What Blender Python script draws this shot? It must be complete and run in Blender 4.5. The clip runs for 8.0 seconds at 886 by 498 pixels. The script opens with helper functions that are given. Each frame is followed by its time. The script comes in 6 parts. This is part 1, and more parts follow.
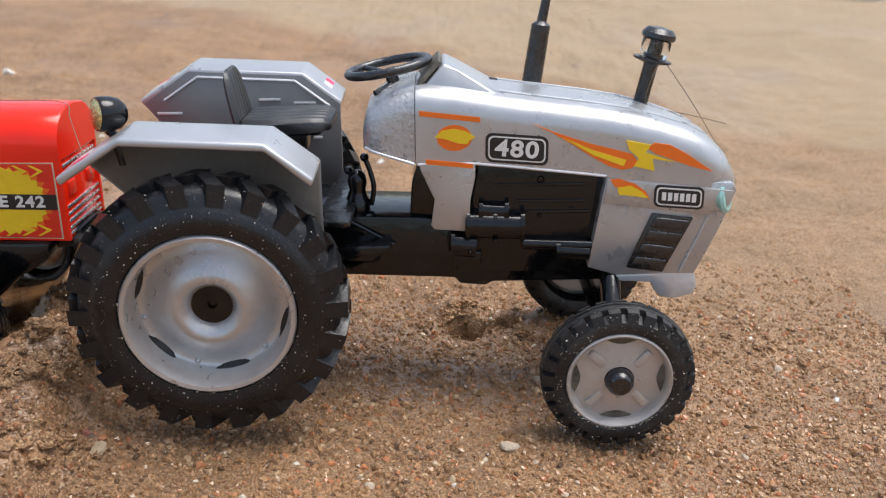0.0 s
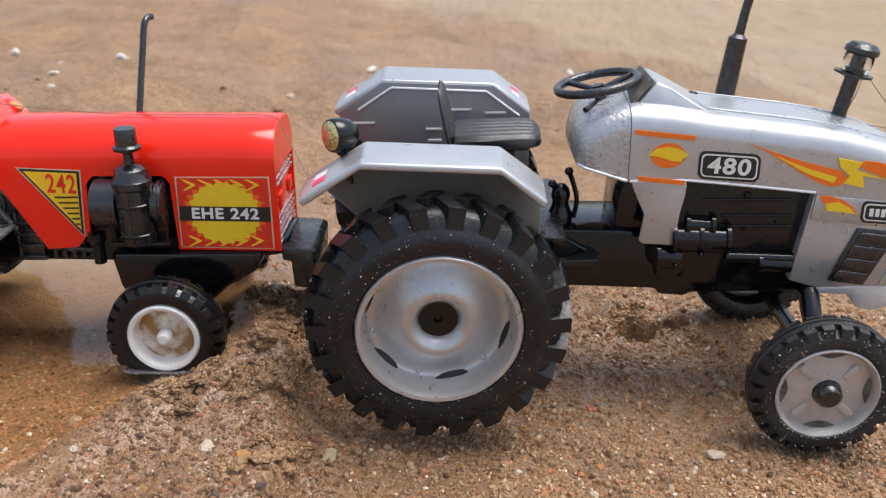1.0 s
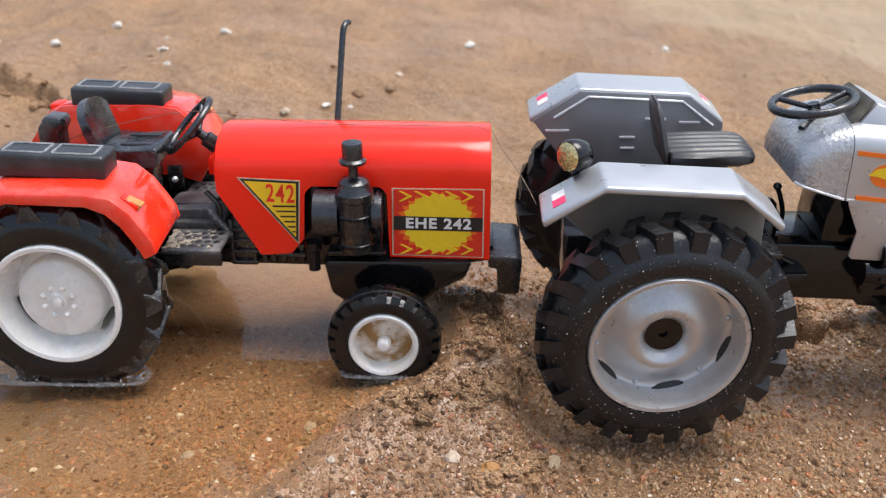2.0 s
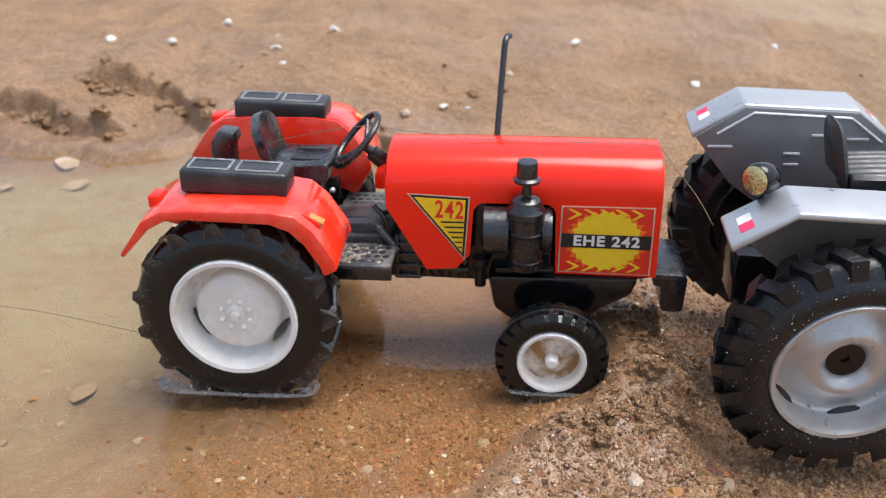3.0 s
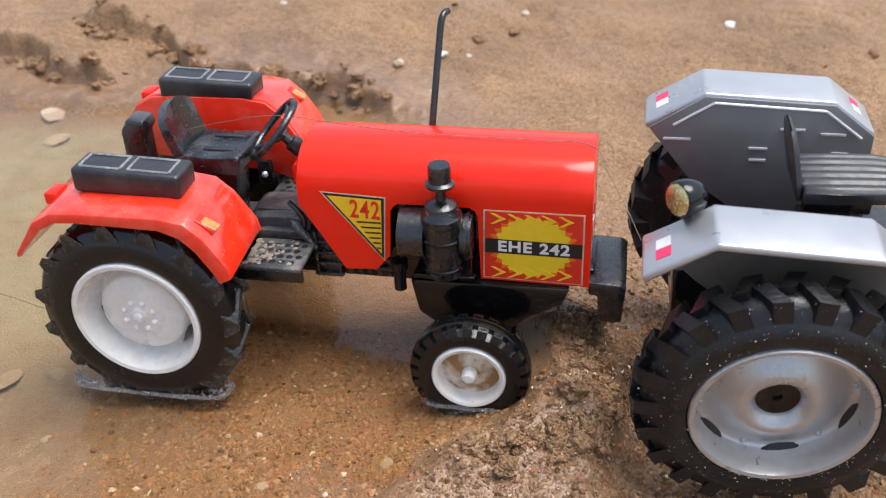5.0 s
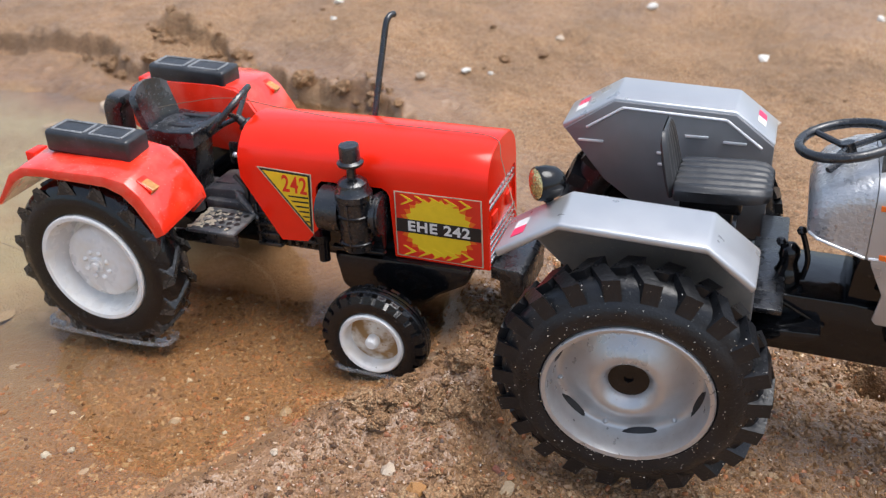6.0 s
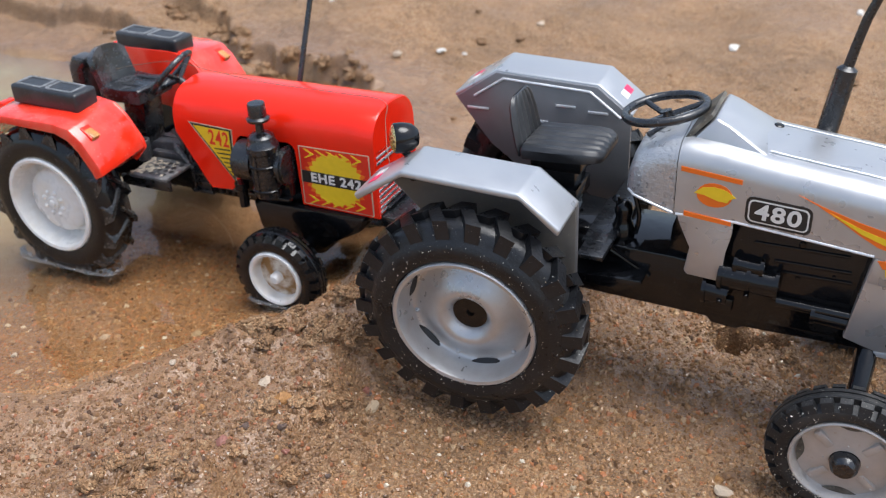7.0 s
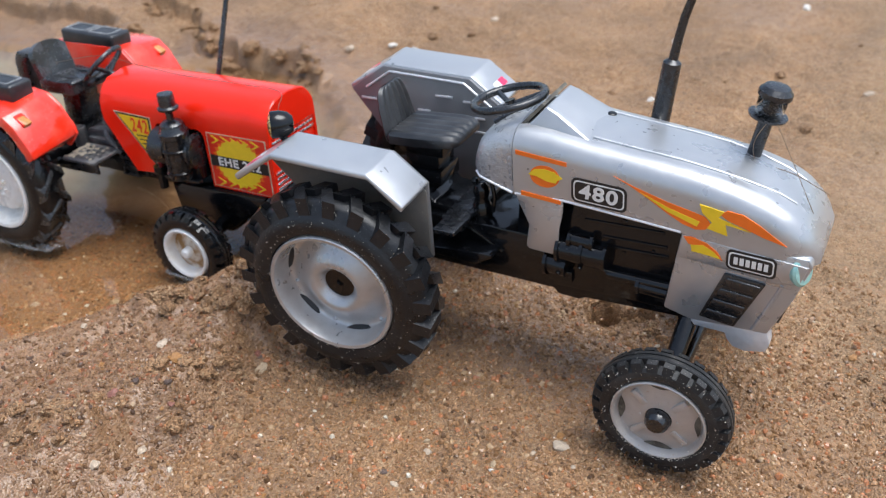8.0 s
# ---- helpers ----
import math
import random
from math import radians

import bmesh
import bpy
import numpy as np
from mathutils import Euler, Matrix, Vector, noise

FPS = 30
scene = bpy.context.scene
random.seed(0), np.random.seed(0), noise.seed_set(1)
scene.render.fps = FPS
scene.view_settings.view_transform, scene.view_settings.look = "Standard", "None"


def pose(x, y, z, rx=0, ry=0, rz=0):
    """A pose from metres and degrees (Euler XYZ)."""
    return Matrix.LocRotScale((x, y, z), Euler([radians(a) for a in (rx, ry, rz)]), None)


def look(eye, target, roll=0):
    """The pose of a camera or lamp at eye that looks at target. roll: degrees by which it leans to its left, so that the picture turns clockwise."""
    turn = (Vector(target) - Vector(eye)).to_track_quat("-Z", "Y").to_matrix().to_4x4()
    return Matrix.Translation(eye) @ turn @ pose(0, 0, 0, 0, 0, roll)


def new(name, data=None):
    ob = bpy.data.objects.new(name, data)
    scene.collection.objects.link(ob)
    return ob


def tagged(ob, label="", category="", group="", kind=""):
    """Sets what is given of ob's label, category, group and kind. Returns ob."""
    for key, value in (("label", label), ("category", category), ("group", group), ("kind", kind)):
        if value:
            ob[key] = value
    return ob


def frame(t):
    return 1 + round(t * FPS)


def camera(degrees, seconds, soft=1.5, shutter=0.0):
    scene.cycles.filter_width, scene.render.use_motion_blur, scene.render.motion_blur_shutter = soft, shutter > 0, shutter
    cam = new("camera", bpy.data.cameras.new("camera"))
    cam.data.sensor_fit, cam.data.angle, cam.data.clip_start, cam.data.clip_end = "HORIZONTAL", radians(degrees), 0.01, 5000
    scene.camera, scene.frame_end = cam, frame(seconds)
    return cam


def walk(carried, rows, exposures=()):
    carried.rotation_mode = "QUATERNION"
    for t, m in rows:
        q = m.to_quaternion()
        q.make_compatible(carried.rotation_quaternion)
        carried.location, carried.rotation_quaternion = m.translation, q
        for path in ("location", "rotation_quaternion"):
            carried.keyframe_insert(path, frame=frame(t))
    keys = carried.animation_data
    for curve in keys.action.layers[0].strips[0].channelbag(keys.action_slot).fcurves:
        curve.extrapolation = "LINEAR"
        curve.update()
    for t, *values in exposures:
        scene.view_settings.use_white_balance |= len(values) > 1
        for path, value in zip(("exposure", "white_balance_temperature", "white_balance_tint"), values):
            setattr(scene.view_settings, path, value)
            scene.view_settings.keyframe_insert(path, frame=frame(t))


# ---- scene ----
cam = camera(50.64, 8.0, soft=1.2)
cam.data.dof.use_dof, cam.data.dof.focus_distance, cam.data.dof.aperture_fstop = True, 0.25, 25.0
ROWS = [
    (0.0, 0.00054, 0.00023, 0.12954, 70.018, 0.202, -0.213),
    (0.5, -0.02773, -0.00070, 0.13730, 68.832, 0.649, 0.981),
    (1.0, -0.04858, -0.00142, 0.14580, 67.547, 0.574, 1.310),
    (1.5, -0.07815, -0.00058, 0.15923, 66.164, 0.349, 1.615),
    (2.0, -0.10621, -0.00222, 0.16508, 64.390, 0.176, 1.915),
    (2.2, -0.11602, -0.00381, 0.16806, 63.915, 0.219, 2.383),
    (3.3, -0.14221, 0.00517, 0.17542, 62.770, 1.041, 5.430),
    (3.5, -0.14114, 0.01222, 0.17643, 62.008, 1.255, 5.385),
    (4.0, -0.13859, 0.02980, 0.18282, 59.560, 1.730, 5.556),
    (4.5, -0.12632, 0.03722, 0.18809, 57.316, 2.008, 7.223),
    (4.7, -0.11407, 0.03752, 0.18899, 57.084, 2.198, 8.339),
    (5.8, -0.04540, 0.02744, 0.18336, 59.859, 2.757, 18.063),
    (6.0, -0.02968, 0.02536, 0.18276, 60.260, 2.777, 19.825),
    (6.5, 0.00470, 0.01683, 0.18307, 60.184, 3.068, 23.247),
    (7.0, 0.03731, 0.01308, 0.18587, 60.038, 2.900, 25.105),
    (7.5, 0.06675, 0.00856, 0.19079, 60.041, 2.963, 26.495),
    (8.0, 0.09632, 0.01211, 0.19199, 59.815, 3.783, 27.518),
]
# the camera opens up a little over the darker puddle and turns cooler towards the end
EXPOSURES = [(0.0, 0.82, 6480, 9), (1.0, 0.86, 6450, 9), (2.0, 0.93, 6420, 9), (4.7, 0.93, 6400, 9), (6.0, 0.88, 6320, 9), (7.0, 0.84, 6180, 8), (8.0, 0.82, 6080, 7)]
walk(cam, [(t, pose(x, y, z, rx, ry, rz)) for t, x, y, z, rx, ry, rz in ROWS], EXPOSURES)

# ---- light: bright overcast sky ----
world = bpy.data.worlds.new("overcast_sky")
scene.world = world
world.use_nodes = True
wn, wl = world.node_tree.nodes, world.node_tree.links
wn.clear()
sky = wn.new("ShaderNodeTexSky")
sky.sky_type, sky.sun_disc = "NISHITA", False
sky.sun_elevation, sky.sun_rotation = radians(71), radians(80)
sky.air_density, sky.dust_density, sky.ozone_density = 1.0, 3.5, 1.0
grey = wn.new("ShaderNodeHueSaturation")
grey.inputs["Saturation"].default_value = 0.75
back = wn.new("ShaderNodeBackground")
back.inputs["Strength"].default_value = 0.128
wout = wn.new("ShaderNodeOutputWorld")
wl.new(sky.outputs[0], grey.inputs["Color"])
wl.new(grey.outputs[0], back.inputs["Color"])
wl.new(back.outputs[0], wout.inputs["Surface"])
sun_data = bpy.data.lights.new("sun", "SUN")
sun_data.energy, sun_data.angle, sun_data.color = 1.45, radians(40), (1.0, 0.99, 0.985)
sun = new("sun", sun_data)
sun.matrix_world = look((0.34, 0.06, 1.0), (0, 0, 0))


# ---- materials ----
def material(name, color, rough=0.5, metal=0.0, vary=0.12, scale=300.0, bump=0.0, bump_scale=1500.0, coat=0.0,
             dust=0.0, dust_color=(0.42, 0.31, 0.2), film=0.0, spec=0.5, rough_vary=0.1):
    """A principled surface with tone variation at two sizes, fine relief and a scatter of dust."""
    m = bpy.data.materials.new(name)
    m.use_nodes = True
    n, l = m.node_tree.nodes, m.node_tree.links
    p = n["Principled BSDF"]
    p.inputs["Metallic"].default_value = metal
    p.inputs["Coat Weight"].default_value = coat
    p.inputs["Coat Roughness"].default_value = 0.12
    p.inputs["Specular IOR Level"].default_value = spec
    tc = n.new("ShaderNodeTexCoord")
    big, small = n.new("ShaderNodeTexNoise"), n.new("ShaderNodeTexNoise")
    for tex, s in ((big, scale * 0.25), (small, scale * 2.0)):
        tex.inputs["Scale"].default_value, tex.inputs["Detail"].default_value = s, 2
        l.new(tc.outputs["Object"], tex.inputs["Vector"])
    add = n.new("ShaderNodeMath")
    add.operation = "ADD"
    l.new(big.outputs["Fac"], add.inputs[0])
    l.new(small.outputs["Fac"], add.inputs[1])
    ramp = n.new("ShaderNodeMapRange")
    ramp.inputs["From Min"].default_value, ramp.inputs["From Max"].default_value = 0.7, 1.3
    ramp.inputs["To Min"].default_value, ramp.inputs["To Max"].default_value = 1 - vary, 1 + vary
    l.new(add.outputs[0], ramp.inputs["Value"])
    mul = n.new("ShaderNodeVectorMath")
    mul.operation = "SCALE"
    mul.inputs[0].default_value = color
    l.new(ramp.outputs[0], mul.inputs["Scale"])
    tone = mul.outputs[0]
    rr = n.new("ShaderNodeMapRange")
    rr.inputs["From Min"].default_value, rr.inputs["From Max"].default_value = 0.7, 1.3
    rr.inputs["To Min"].default_value, rr.inputs["To Max"].default_value = max(0.02, rough - rough_vary), min(1, rough + rough_vary)
    l.new(add.outputs[0], rr.inputs["Value"])
    gloss = rr.outputs[0]
    if dust:
        haze, grain = n.new("ShaderNodeTexNoise"), n.new("ShaderNodeTexNoise")
        haze.inputs["Scale"].default_value, grain.inputs["Scale"].default_value = 130, 1500
        haze.inputs["Detail"].default_value = 6
        for tex in (haze, grain):
            l.new(tc.outputs["Object"], tex.inputs["Vector"])
        f1, f2 = n.new("ShaderNodeMapRange"), n.new("ShaderNodeMapRange")
        f1.inputs["From Min"].default_value, f1.inputs["From Max"].default_value = 0.45, 0.68
        f1.inputs["To Max"].default_value = film
        f2.inputs["From Min"].default_value, f2.inputs["From Max"].default_value = 0.69 - 0.06 * dust, 0.74 - 0.06 * dust
        f2.inputs["To Max"].default_value = min(1, dust)
        l.new(haze.outputs["Fac"], f1.inputs["Value"])
        l.new(grain.outputs["Fac"], f2.inputs["Value"])
        mx = n.new("ShaderNodeMath")
        mx.operation, mx.use_clamp = "ADD", True
        l.new(f1.outputs[0], mx.inputs[0])
        l.new(f2.outputs[0], mx.inputs[1])
        mix = n.new("ShaderNodeMix")
        mix.data_type = "RGBA"
        mix.inputs["B"].default_value = (*dust_color, 1)
        l.new(mx.outputs[0], mix.inputs["Factor"])
        l.new(tone, mix.inputs["A"])
        tone = mix.outputs["Result"]
        rmix = n.new("ShaderNodeMix")
        rmix.inputs["B"].default_value = 0.85
        l.new(mx.outputs[0], rmix.inputs["Factor"])
        l.new(gloss, rmix.inputs["A"])
        gloss = rmix.outputs["Result"]
    l.new(tone, p.inputs["Base Color"])
    l.new(gloss, p.inputs["Roughness"])
    if bump:
        bt = n.new("ShaderNodeTexNoise")
        bt.inputs["Scale"].default_value, bt.inputs["Detail"].default_value = bump_scale, 2
        l.new(tc.outputs["Object"], bt.inputs["Vector"])
        bp = n.new("ShaderNodeBump")
        bp.inputs["Strength"].default_value, bp.inputs["Distance"].default_value = bump, 0.0004
        l.new(bt.outputs["Fac"], bp.inputs["Height"])
        l.new(bp.outputs[0], p.inputs["Normal"])
    return m


SILVER = material("silver_paint", (0.47, 0.479, 0.492), 0.33, 0.6, 0.05, 90, 0.14, 150)
SILVER_ROUGH = material("crinkled_silver_paint", (0.455, 0.465, 0.48), 0.30, 0.52, 0.06, 250, 0.7, 900)
GREY_WALL = material("dark_grey_plastic", (0.205, 0.208, 0.216), 0.40, 0.35, 0.06, 120, 0.05, 900, dust=0.15)
SILVER_EDGE = material("rubbed_silver_rib", (0.80, 0.80, 0.81), 0.4, 0.5, 0.08, 250)
SILVER_WHEEL = material("silver_wheel_paint", (0.53, 0.53, 0.53), 0.33, 0.6, 0.08, 200, 0.10, 700, dust=0.3, film=0.12, dust_color=(0.40, 0.33, 0.25))
GREY_WHEEL = material("dull_grey_wheel_paint", (0.50, 0.47, 0.44), 0.45, 0.4, 0.08, 200, 0.15, 700, dust=0.35)
BLACK = material("black_gloss_plastic", (0.0040, 0.0044, 0.0055), 0.12, 0, 0.2, 250, 0.30, 300, dust=0.08, dust_color=(0.45, 0.43, 0.42), spec=0.45, rough_vary=0.04)
BLACK_MATT = material("black_matt_plastic", (0.0085, 0.0093, 0.0113), 0.27, 0, 0.2, 250, 0.4, 500, dust=0.15, dust_color=(0.40, 0.39, 0.38), spec=0.85)
SEAT_BLACK = material("worn_black_plastic", (0.016, 0.0172, 0.0195), 0.40, 0, 0.25, 250, 0.2, 600, dust=0.2, film=0.07, dust_color=(0.26, 0.26, 0.26), spec=0.7)
SEAT_DUSTY = material("dusty_black_plastic", (0.012, 0.013, 0.015), 0.24, 0, 0.25, 250, 0.3, 600, dust=0.45, film=0.20, dust_color=(0.28, 0.29, 0.31), spec=0.9)
LID_LINE = material("scuffed_grey_line", (0.20, 0.205, 0.21), 0.5, 0, 0.4, 500)
RUBBER = material("black_tyre_rubber", (0.0085, 0.0092, 0.0110), 0.36, 0, 0.2, 250, 0.3, 1200, dust=0.2, film=0.012, dust_color=(0.42, 0.41, 0.40), spec=0.45)
RUBBER_DUSTY = material("dusty_tyre_rubber", (0.016, 0.0165, 0.0175), 0.5, 0, 0.25, 250, 0.4, 1200, dust=0.4, film=0.06, dust_color=(0.36, 0.33, 0.29), spec=0.4)
RUBBER_WET = material("wet_tyre_rubber", (0.0050, 0.0053, 0.0062), 0.20, 0, 0.2, 250, 0.35, 700, dust=0.1, dust_color=(0.36, 0.34, 0.30), spec=0.5)
RUBBER_WORN = material("scuffed_wet_rubber", (0.009, 0.0095, 0.010), 0.22, 0, 0.3, 400, 0.5, 900, dust=0.35, film=0.12, dust_color=(0.30, 0.29, 0.26), spec=0.6)
# sandy silver with the shade beneath the mudguard put into its colour
SHADE_LINER = material("shaded_silver_underside", (0.14, 0.133, 0.12), 0.6, 0.2, 0.15, 150, 0.2, 700, dust=0.5, film=0.3, dust_color=(0.26, 0.22, 0.18))
RED = material("red_plastic", (0.88, 0.021, 0.005), 0.16, 0, 0.04, 60, 0.05, 200, coat=0.1, spec=0.4, rough_vary=0.05)
RED_DUSTY = material("dusty_red_plastic", (0.86, 0.032, 0.011), 0.14, 0, 0.05, 150, 0.40, 240, coat=0.7, dust=0.2, film=0.13, dust_color=(0.78, 0.42, 0.33))
WHITE = material("white_plastic", (0.80, 0.79, 0.765), 0.28, 0, 0.05, 150, 0.06, 600, dust=0.12, film=0.32, dust_color=(0.62, 0.50, 0.32))
WHITE_DIRTY = material("muddy_white_plastic", (0.74, 0.68, 0.58), 0.4, 0, 0.1, 150, 0.1, 600, dust=0.6, film=1.6, dust_color=(0.34, 0.19, 0.07))
ORANGE = material("orange_sticker", (0.85, 0.17, 0.012), 0.4, 0, 0.05, 200)
YELLOW = material("yellow_sticker", (0.85, 0.58, 0.02), 0.4, 0, 0.06, 200)
STICKER_RED = material("red_sticker", (0.75, 0.03, 0.012), 0.38, 0, 0.06, 200)
STICKER_BLACK = material("black_sticker", (0.015, 0.014, 0.014), 0.4, 0, 0.1, 200)
STICKER_WHITE = material("white_sticker", (0.75, 0.74, 0.71), 0.45, 0, 0.06, 200)
STICKER_EDGE = material("worn_sticker_edge", (0.55, 0.48, 0.33), 0.6, 0, 0.3, 600)
PINK = material("pink_reflector_sticker", (0.75, 0.03, 0.11), 0.35, 0, 0.06, 200)
AMBER = material("amber_indicator_plastic", (0.55, 0.25, 0.07), 0.25, 0, 0.3, 700)
LAMP_YELLOW = material("yellowed_foil_reflector", (0.58, 0.49, 0.24), 0.22, 0.8, 0.35, 700, 0.8, 1200)
LAMP_TEAL = material("pale_teal_lens", (0.36, 0.62, 0.58), 0.15, 0.2, 0.15, 500)
DASH = material("scuffed_dashboard", (0.07, 0.062, 0.05), 0.6, 0, 0.5, 500, 0.5, 900, dust=0.6, film=0.4, dust_color=(0.3, 0.28, 0.22))
CHROME = material("grille_silver_strip", (0.7, 0.7, 0.72), 0.25, 0.8, 0.08, 300)
BRIGHT_LIP = material("bright_silver_lip", (0.62, 0.63, 0.65), 0.16, 0.3, 0.08, 300, 0.5, 260)
WIRE = material("thin_steel_wire", (0.20, 0.14, 0.09), 0.45, 0.3, 0.2, 500)
STONE = material("quartz_pebble", (0.48, 0.38, 0.28), 0.5, 0, 0.2, 150, 0.4, 700)
STONE_ORANGE = material("orange_pebble", (0.36, 0.175, 0.055), 0.45, 0, 0.3, 150, 0.4, 700)
STONE_DARK = material("dark_pebble", (0.10, 0.065, 0.05), 0.5, 0, 0.3, 150, 0.4, 700)
STONE_RED = material("reddish_pebble", (0.26, 0.105, 0.075), 0.35, 0, 0.25, 150, 0.3, 700)
DRY_CAKE = material("caked_sand", (0.44, 0.38, 0.29), 0.8, 0, 0.25, 500, 0.8, 1400)
STONE_SILT = material("silty_pebble", (0.40, 0.30, 0.19), 0.6, 0, 0.2, 150, 0.4, 700)
SHELL = material("white_shell_chip", (0.66, 0.63, 0.57), 0.45, 0, 0.1, 150, 0.3, 700)

glass = bpy.data.materials.new("clear_plastic")
glass.use_nodes = True
gp = glass.node_tree.nodes["Principled BSDF"]
gp.inputs["Base Color"].default_value, gp.inputs["Roughness"].default_value = (0.95, 0.97, 0.97, 1), 0.06
gp.inputs["Transmission Weight"].default_value, gp.inputs["IOR"].default_value = 1.0, 1.35


def fill_ramp(ramp, stops):
    el = ramp.elements
    el.remove(el[1])
    el[0].position, el[0].color = stops[0][0], (*stops[0][1], 1)
    for pos, c in stops[1:]:
        el.new(pos).color = (*c, 1)


def sand_material():
    """Coarse river sand: mixed grain colours; the vertex masks say where it lies dry, wet, silted or darkened as
    tractor shade.
    """
    m = bpy.data.materials.new("river_sand")
    m.use_nodes = True
    n, l = m.node_tree.nodes, m.node_tree.links
    p = n["Principled BSDF"]
    tc = n.new("ShaderNodeNewGeometry")
    vor = n.new("ShaderNodeTexVoronoi")
    vor.inputs["Scale"].default_value = 1350
    l.new(tc.outputs["Position"], vor.inputs["Vector"])
    sep = n.new("ShaderNodeSeparateColor")
    l.new(vor.outputs["Color"], sep.inputs[0])
    grain = n.new("ShaderNodeValToRGB")
    stops = [(0.0, (0.130, 0.068, 0.029)), (0.22, (0.250, 0.138, 0.064)), (0.55, (0.300, 0.166, 0.077)), (0.8, (0.36, 0.208, 0.101)), (0.94, (0.42, 0.29, 0.165)), (1.0, (0.35, 0.150, 0.056))]
    fill_ramp(grain.color_ramp, stops)
    l.new(sep.outputs[0], grain.inputs["Fac"])
    patch = n.new("ShaderNodeTexNoise")
    patch.inputs["Scale"].default_value, patch.inputs["Detail"].default_value = 28, 6
    l.new(tc.outputs["Position"], patch.inputs["Vector"])
    pr = n.new("ShaderNodeMapRange")
    pr.inputs["From Min"].default_value, pr.inputs["From Max"].default_value = 0.3, 0.7
    pr.inputs["To Min"].default_value, pr.inputs["To Max"].default_value = 0.74, 1.2
    l.new(patch.outputs["Fac"], pr.inputs["Value"])
    sc = n.new("ShaderNodeVectorMath")
    sc.operation = "SCALE"
    l.new(grain.outputs["Color"], sc.inputs[0])
    l.new(pr.outputs[0], sc.inputs["Scale"])
    tone = sc.outputs[0]

    def mask(attr, color, amount, tone):
        a = n.new("ShaderNodeAttribute")
        a.attribute_name = attr
        k = n.new("ShaderNodeMath")
        k.operation = "MULTIPLY"
        k.inputs[1].default_value = amount
        l.new(a.outputs["Fac"], k.inputs[0])
        mix = n.new("ShaderNodeMix")
        mix.data_type = "RGBA"
        l.new(k.outputs[0], mix.inputs["Factor"])
        l.new(tone, mix.inputs["A"])
        mix.inputs["B"].default_value = (*color, 1)
        return mix.outputs["Result"], a.outputs["Fac"]

    tone, _ = mask("dry", (0.378, 0.272, 0.158), 0.85, tone)
    tone, _ = mask("bed", (0.38, 0.198, 0.086), 0.58, tone)
    tone, _ = mask("silt", (0.415, 0.37, 0.235), 0.9, tone)
    # darkens damp sand, and also the shade painted beneath the silver tractor
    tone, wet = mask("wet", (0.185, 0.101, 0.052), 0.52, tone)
    l.new(tone, p.inputs["Base Color"])
    rr = n.new("ShaderNodeMapRange")
    rr.inputs["To Min"].default_value, rr.inputs["To Max"].default_value = 0.64, 0.33
    l.new(wet, rr.inputs["Value"])
    l.new(rr.outputs[0], p.inputs["Roughness"])
    bp = n.new("ShaderNodeBump")
    bp.inputs["Strength"].default_value, bp.inputs["Distance"].default_value = 0.75, 0.0008
    bp.invert = True
    soft = n.new("ShaderNodeMapRange")
    soft.inputs["To Min"].default_value, soft.inputs["To Max"].default_value = 1.0, 0.5
    l.new(wet, soft.inputs["Value"])
    l.new(soft.outputs[0], bp.inputs["Strength"])
    l.new(vor.outputs["Distance"], bp.inputs["Height"])
    crumb = n.new("ShaderNodeTexNoise")
    crumb.inputs["Scale"].default_value, crumb.inputs["Detail"].default_value = 85, 4
    l.new(tc.outputs["Position"], crumb.inputs["Vector"])
    bp2 = n.new("ShaderNodeBump")
    bp2.inputs["Strength"].default_value, bp2.inputs["Distance"].default_value = 0.4, 0.003
    l.new(crumb.outputs["Fac"], bp2.inputs["Height"])
    l.new(bp.outputs[0], bp2.inputs["Normal"])
    l.new(bp2.outputs[0], p.inputs["Normal"])
    # a film of water on the wet sand
    film = n.new("ShaderNodeMath")
    film.operation, film.use_clamp = "MULTIPLY", True
    film.inputs[1].default_value = 0.40
    l.new(wet, film.inputs[0])
    l.new(film.outputs[0], p.inputs["Coat Weight"])
    p.inputs["Coat Roughness"].default_value = 0.22
    bp3 = n.new("ShaderNodeBump")
    bp3.inputs["Strength"].default_value, bp3.inputs["Distance"].default_value = 0.25, 0.0004
    bp3.invert = True
    l.new(vor.outputs["Distance"], bp3.inputs["Height"])
    l.new(bp3.outputs[0], p.inputs["Coat Normal"])
    return m


SAND = sand_material()


def grain_material(name, stops, rough):
    m = bpy.data.materials.new(name)
    m.use_nodes = True
    n, l = m.node_tree.nodes, m.node_tree.links
    p = n["Principled BSDF"]
    geo = n.new("ShaderNodeNewGeometry")
    ramp = n.new("ShaderNodeValToRGB")
    fill_ramp(ramp.color_ramp, stops)
    ramp.color_ramp.interpolation = "CONSTANT"
    l.new(geo.outputs["Random Per Island"], ramp.inputs["Fac"])
    l.new(ramp.outputs["Color"], p.inputs["Base Color"])
    p.inputs["Roughness"].default_value = rough
    return m


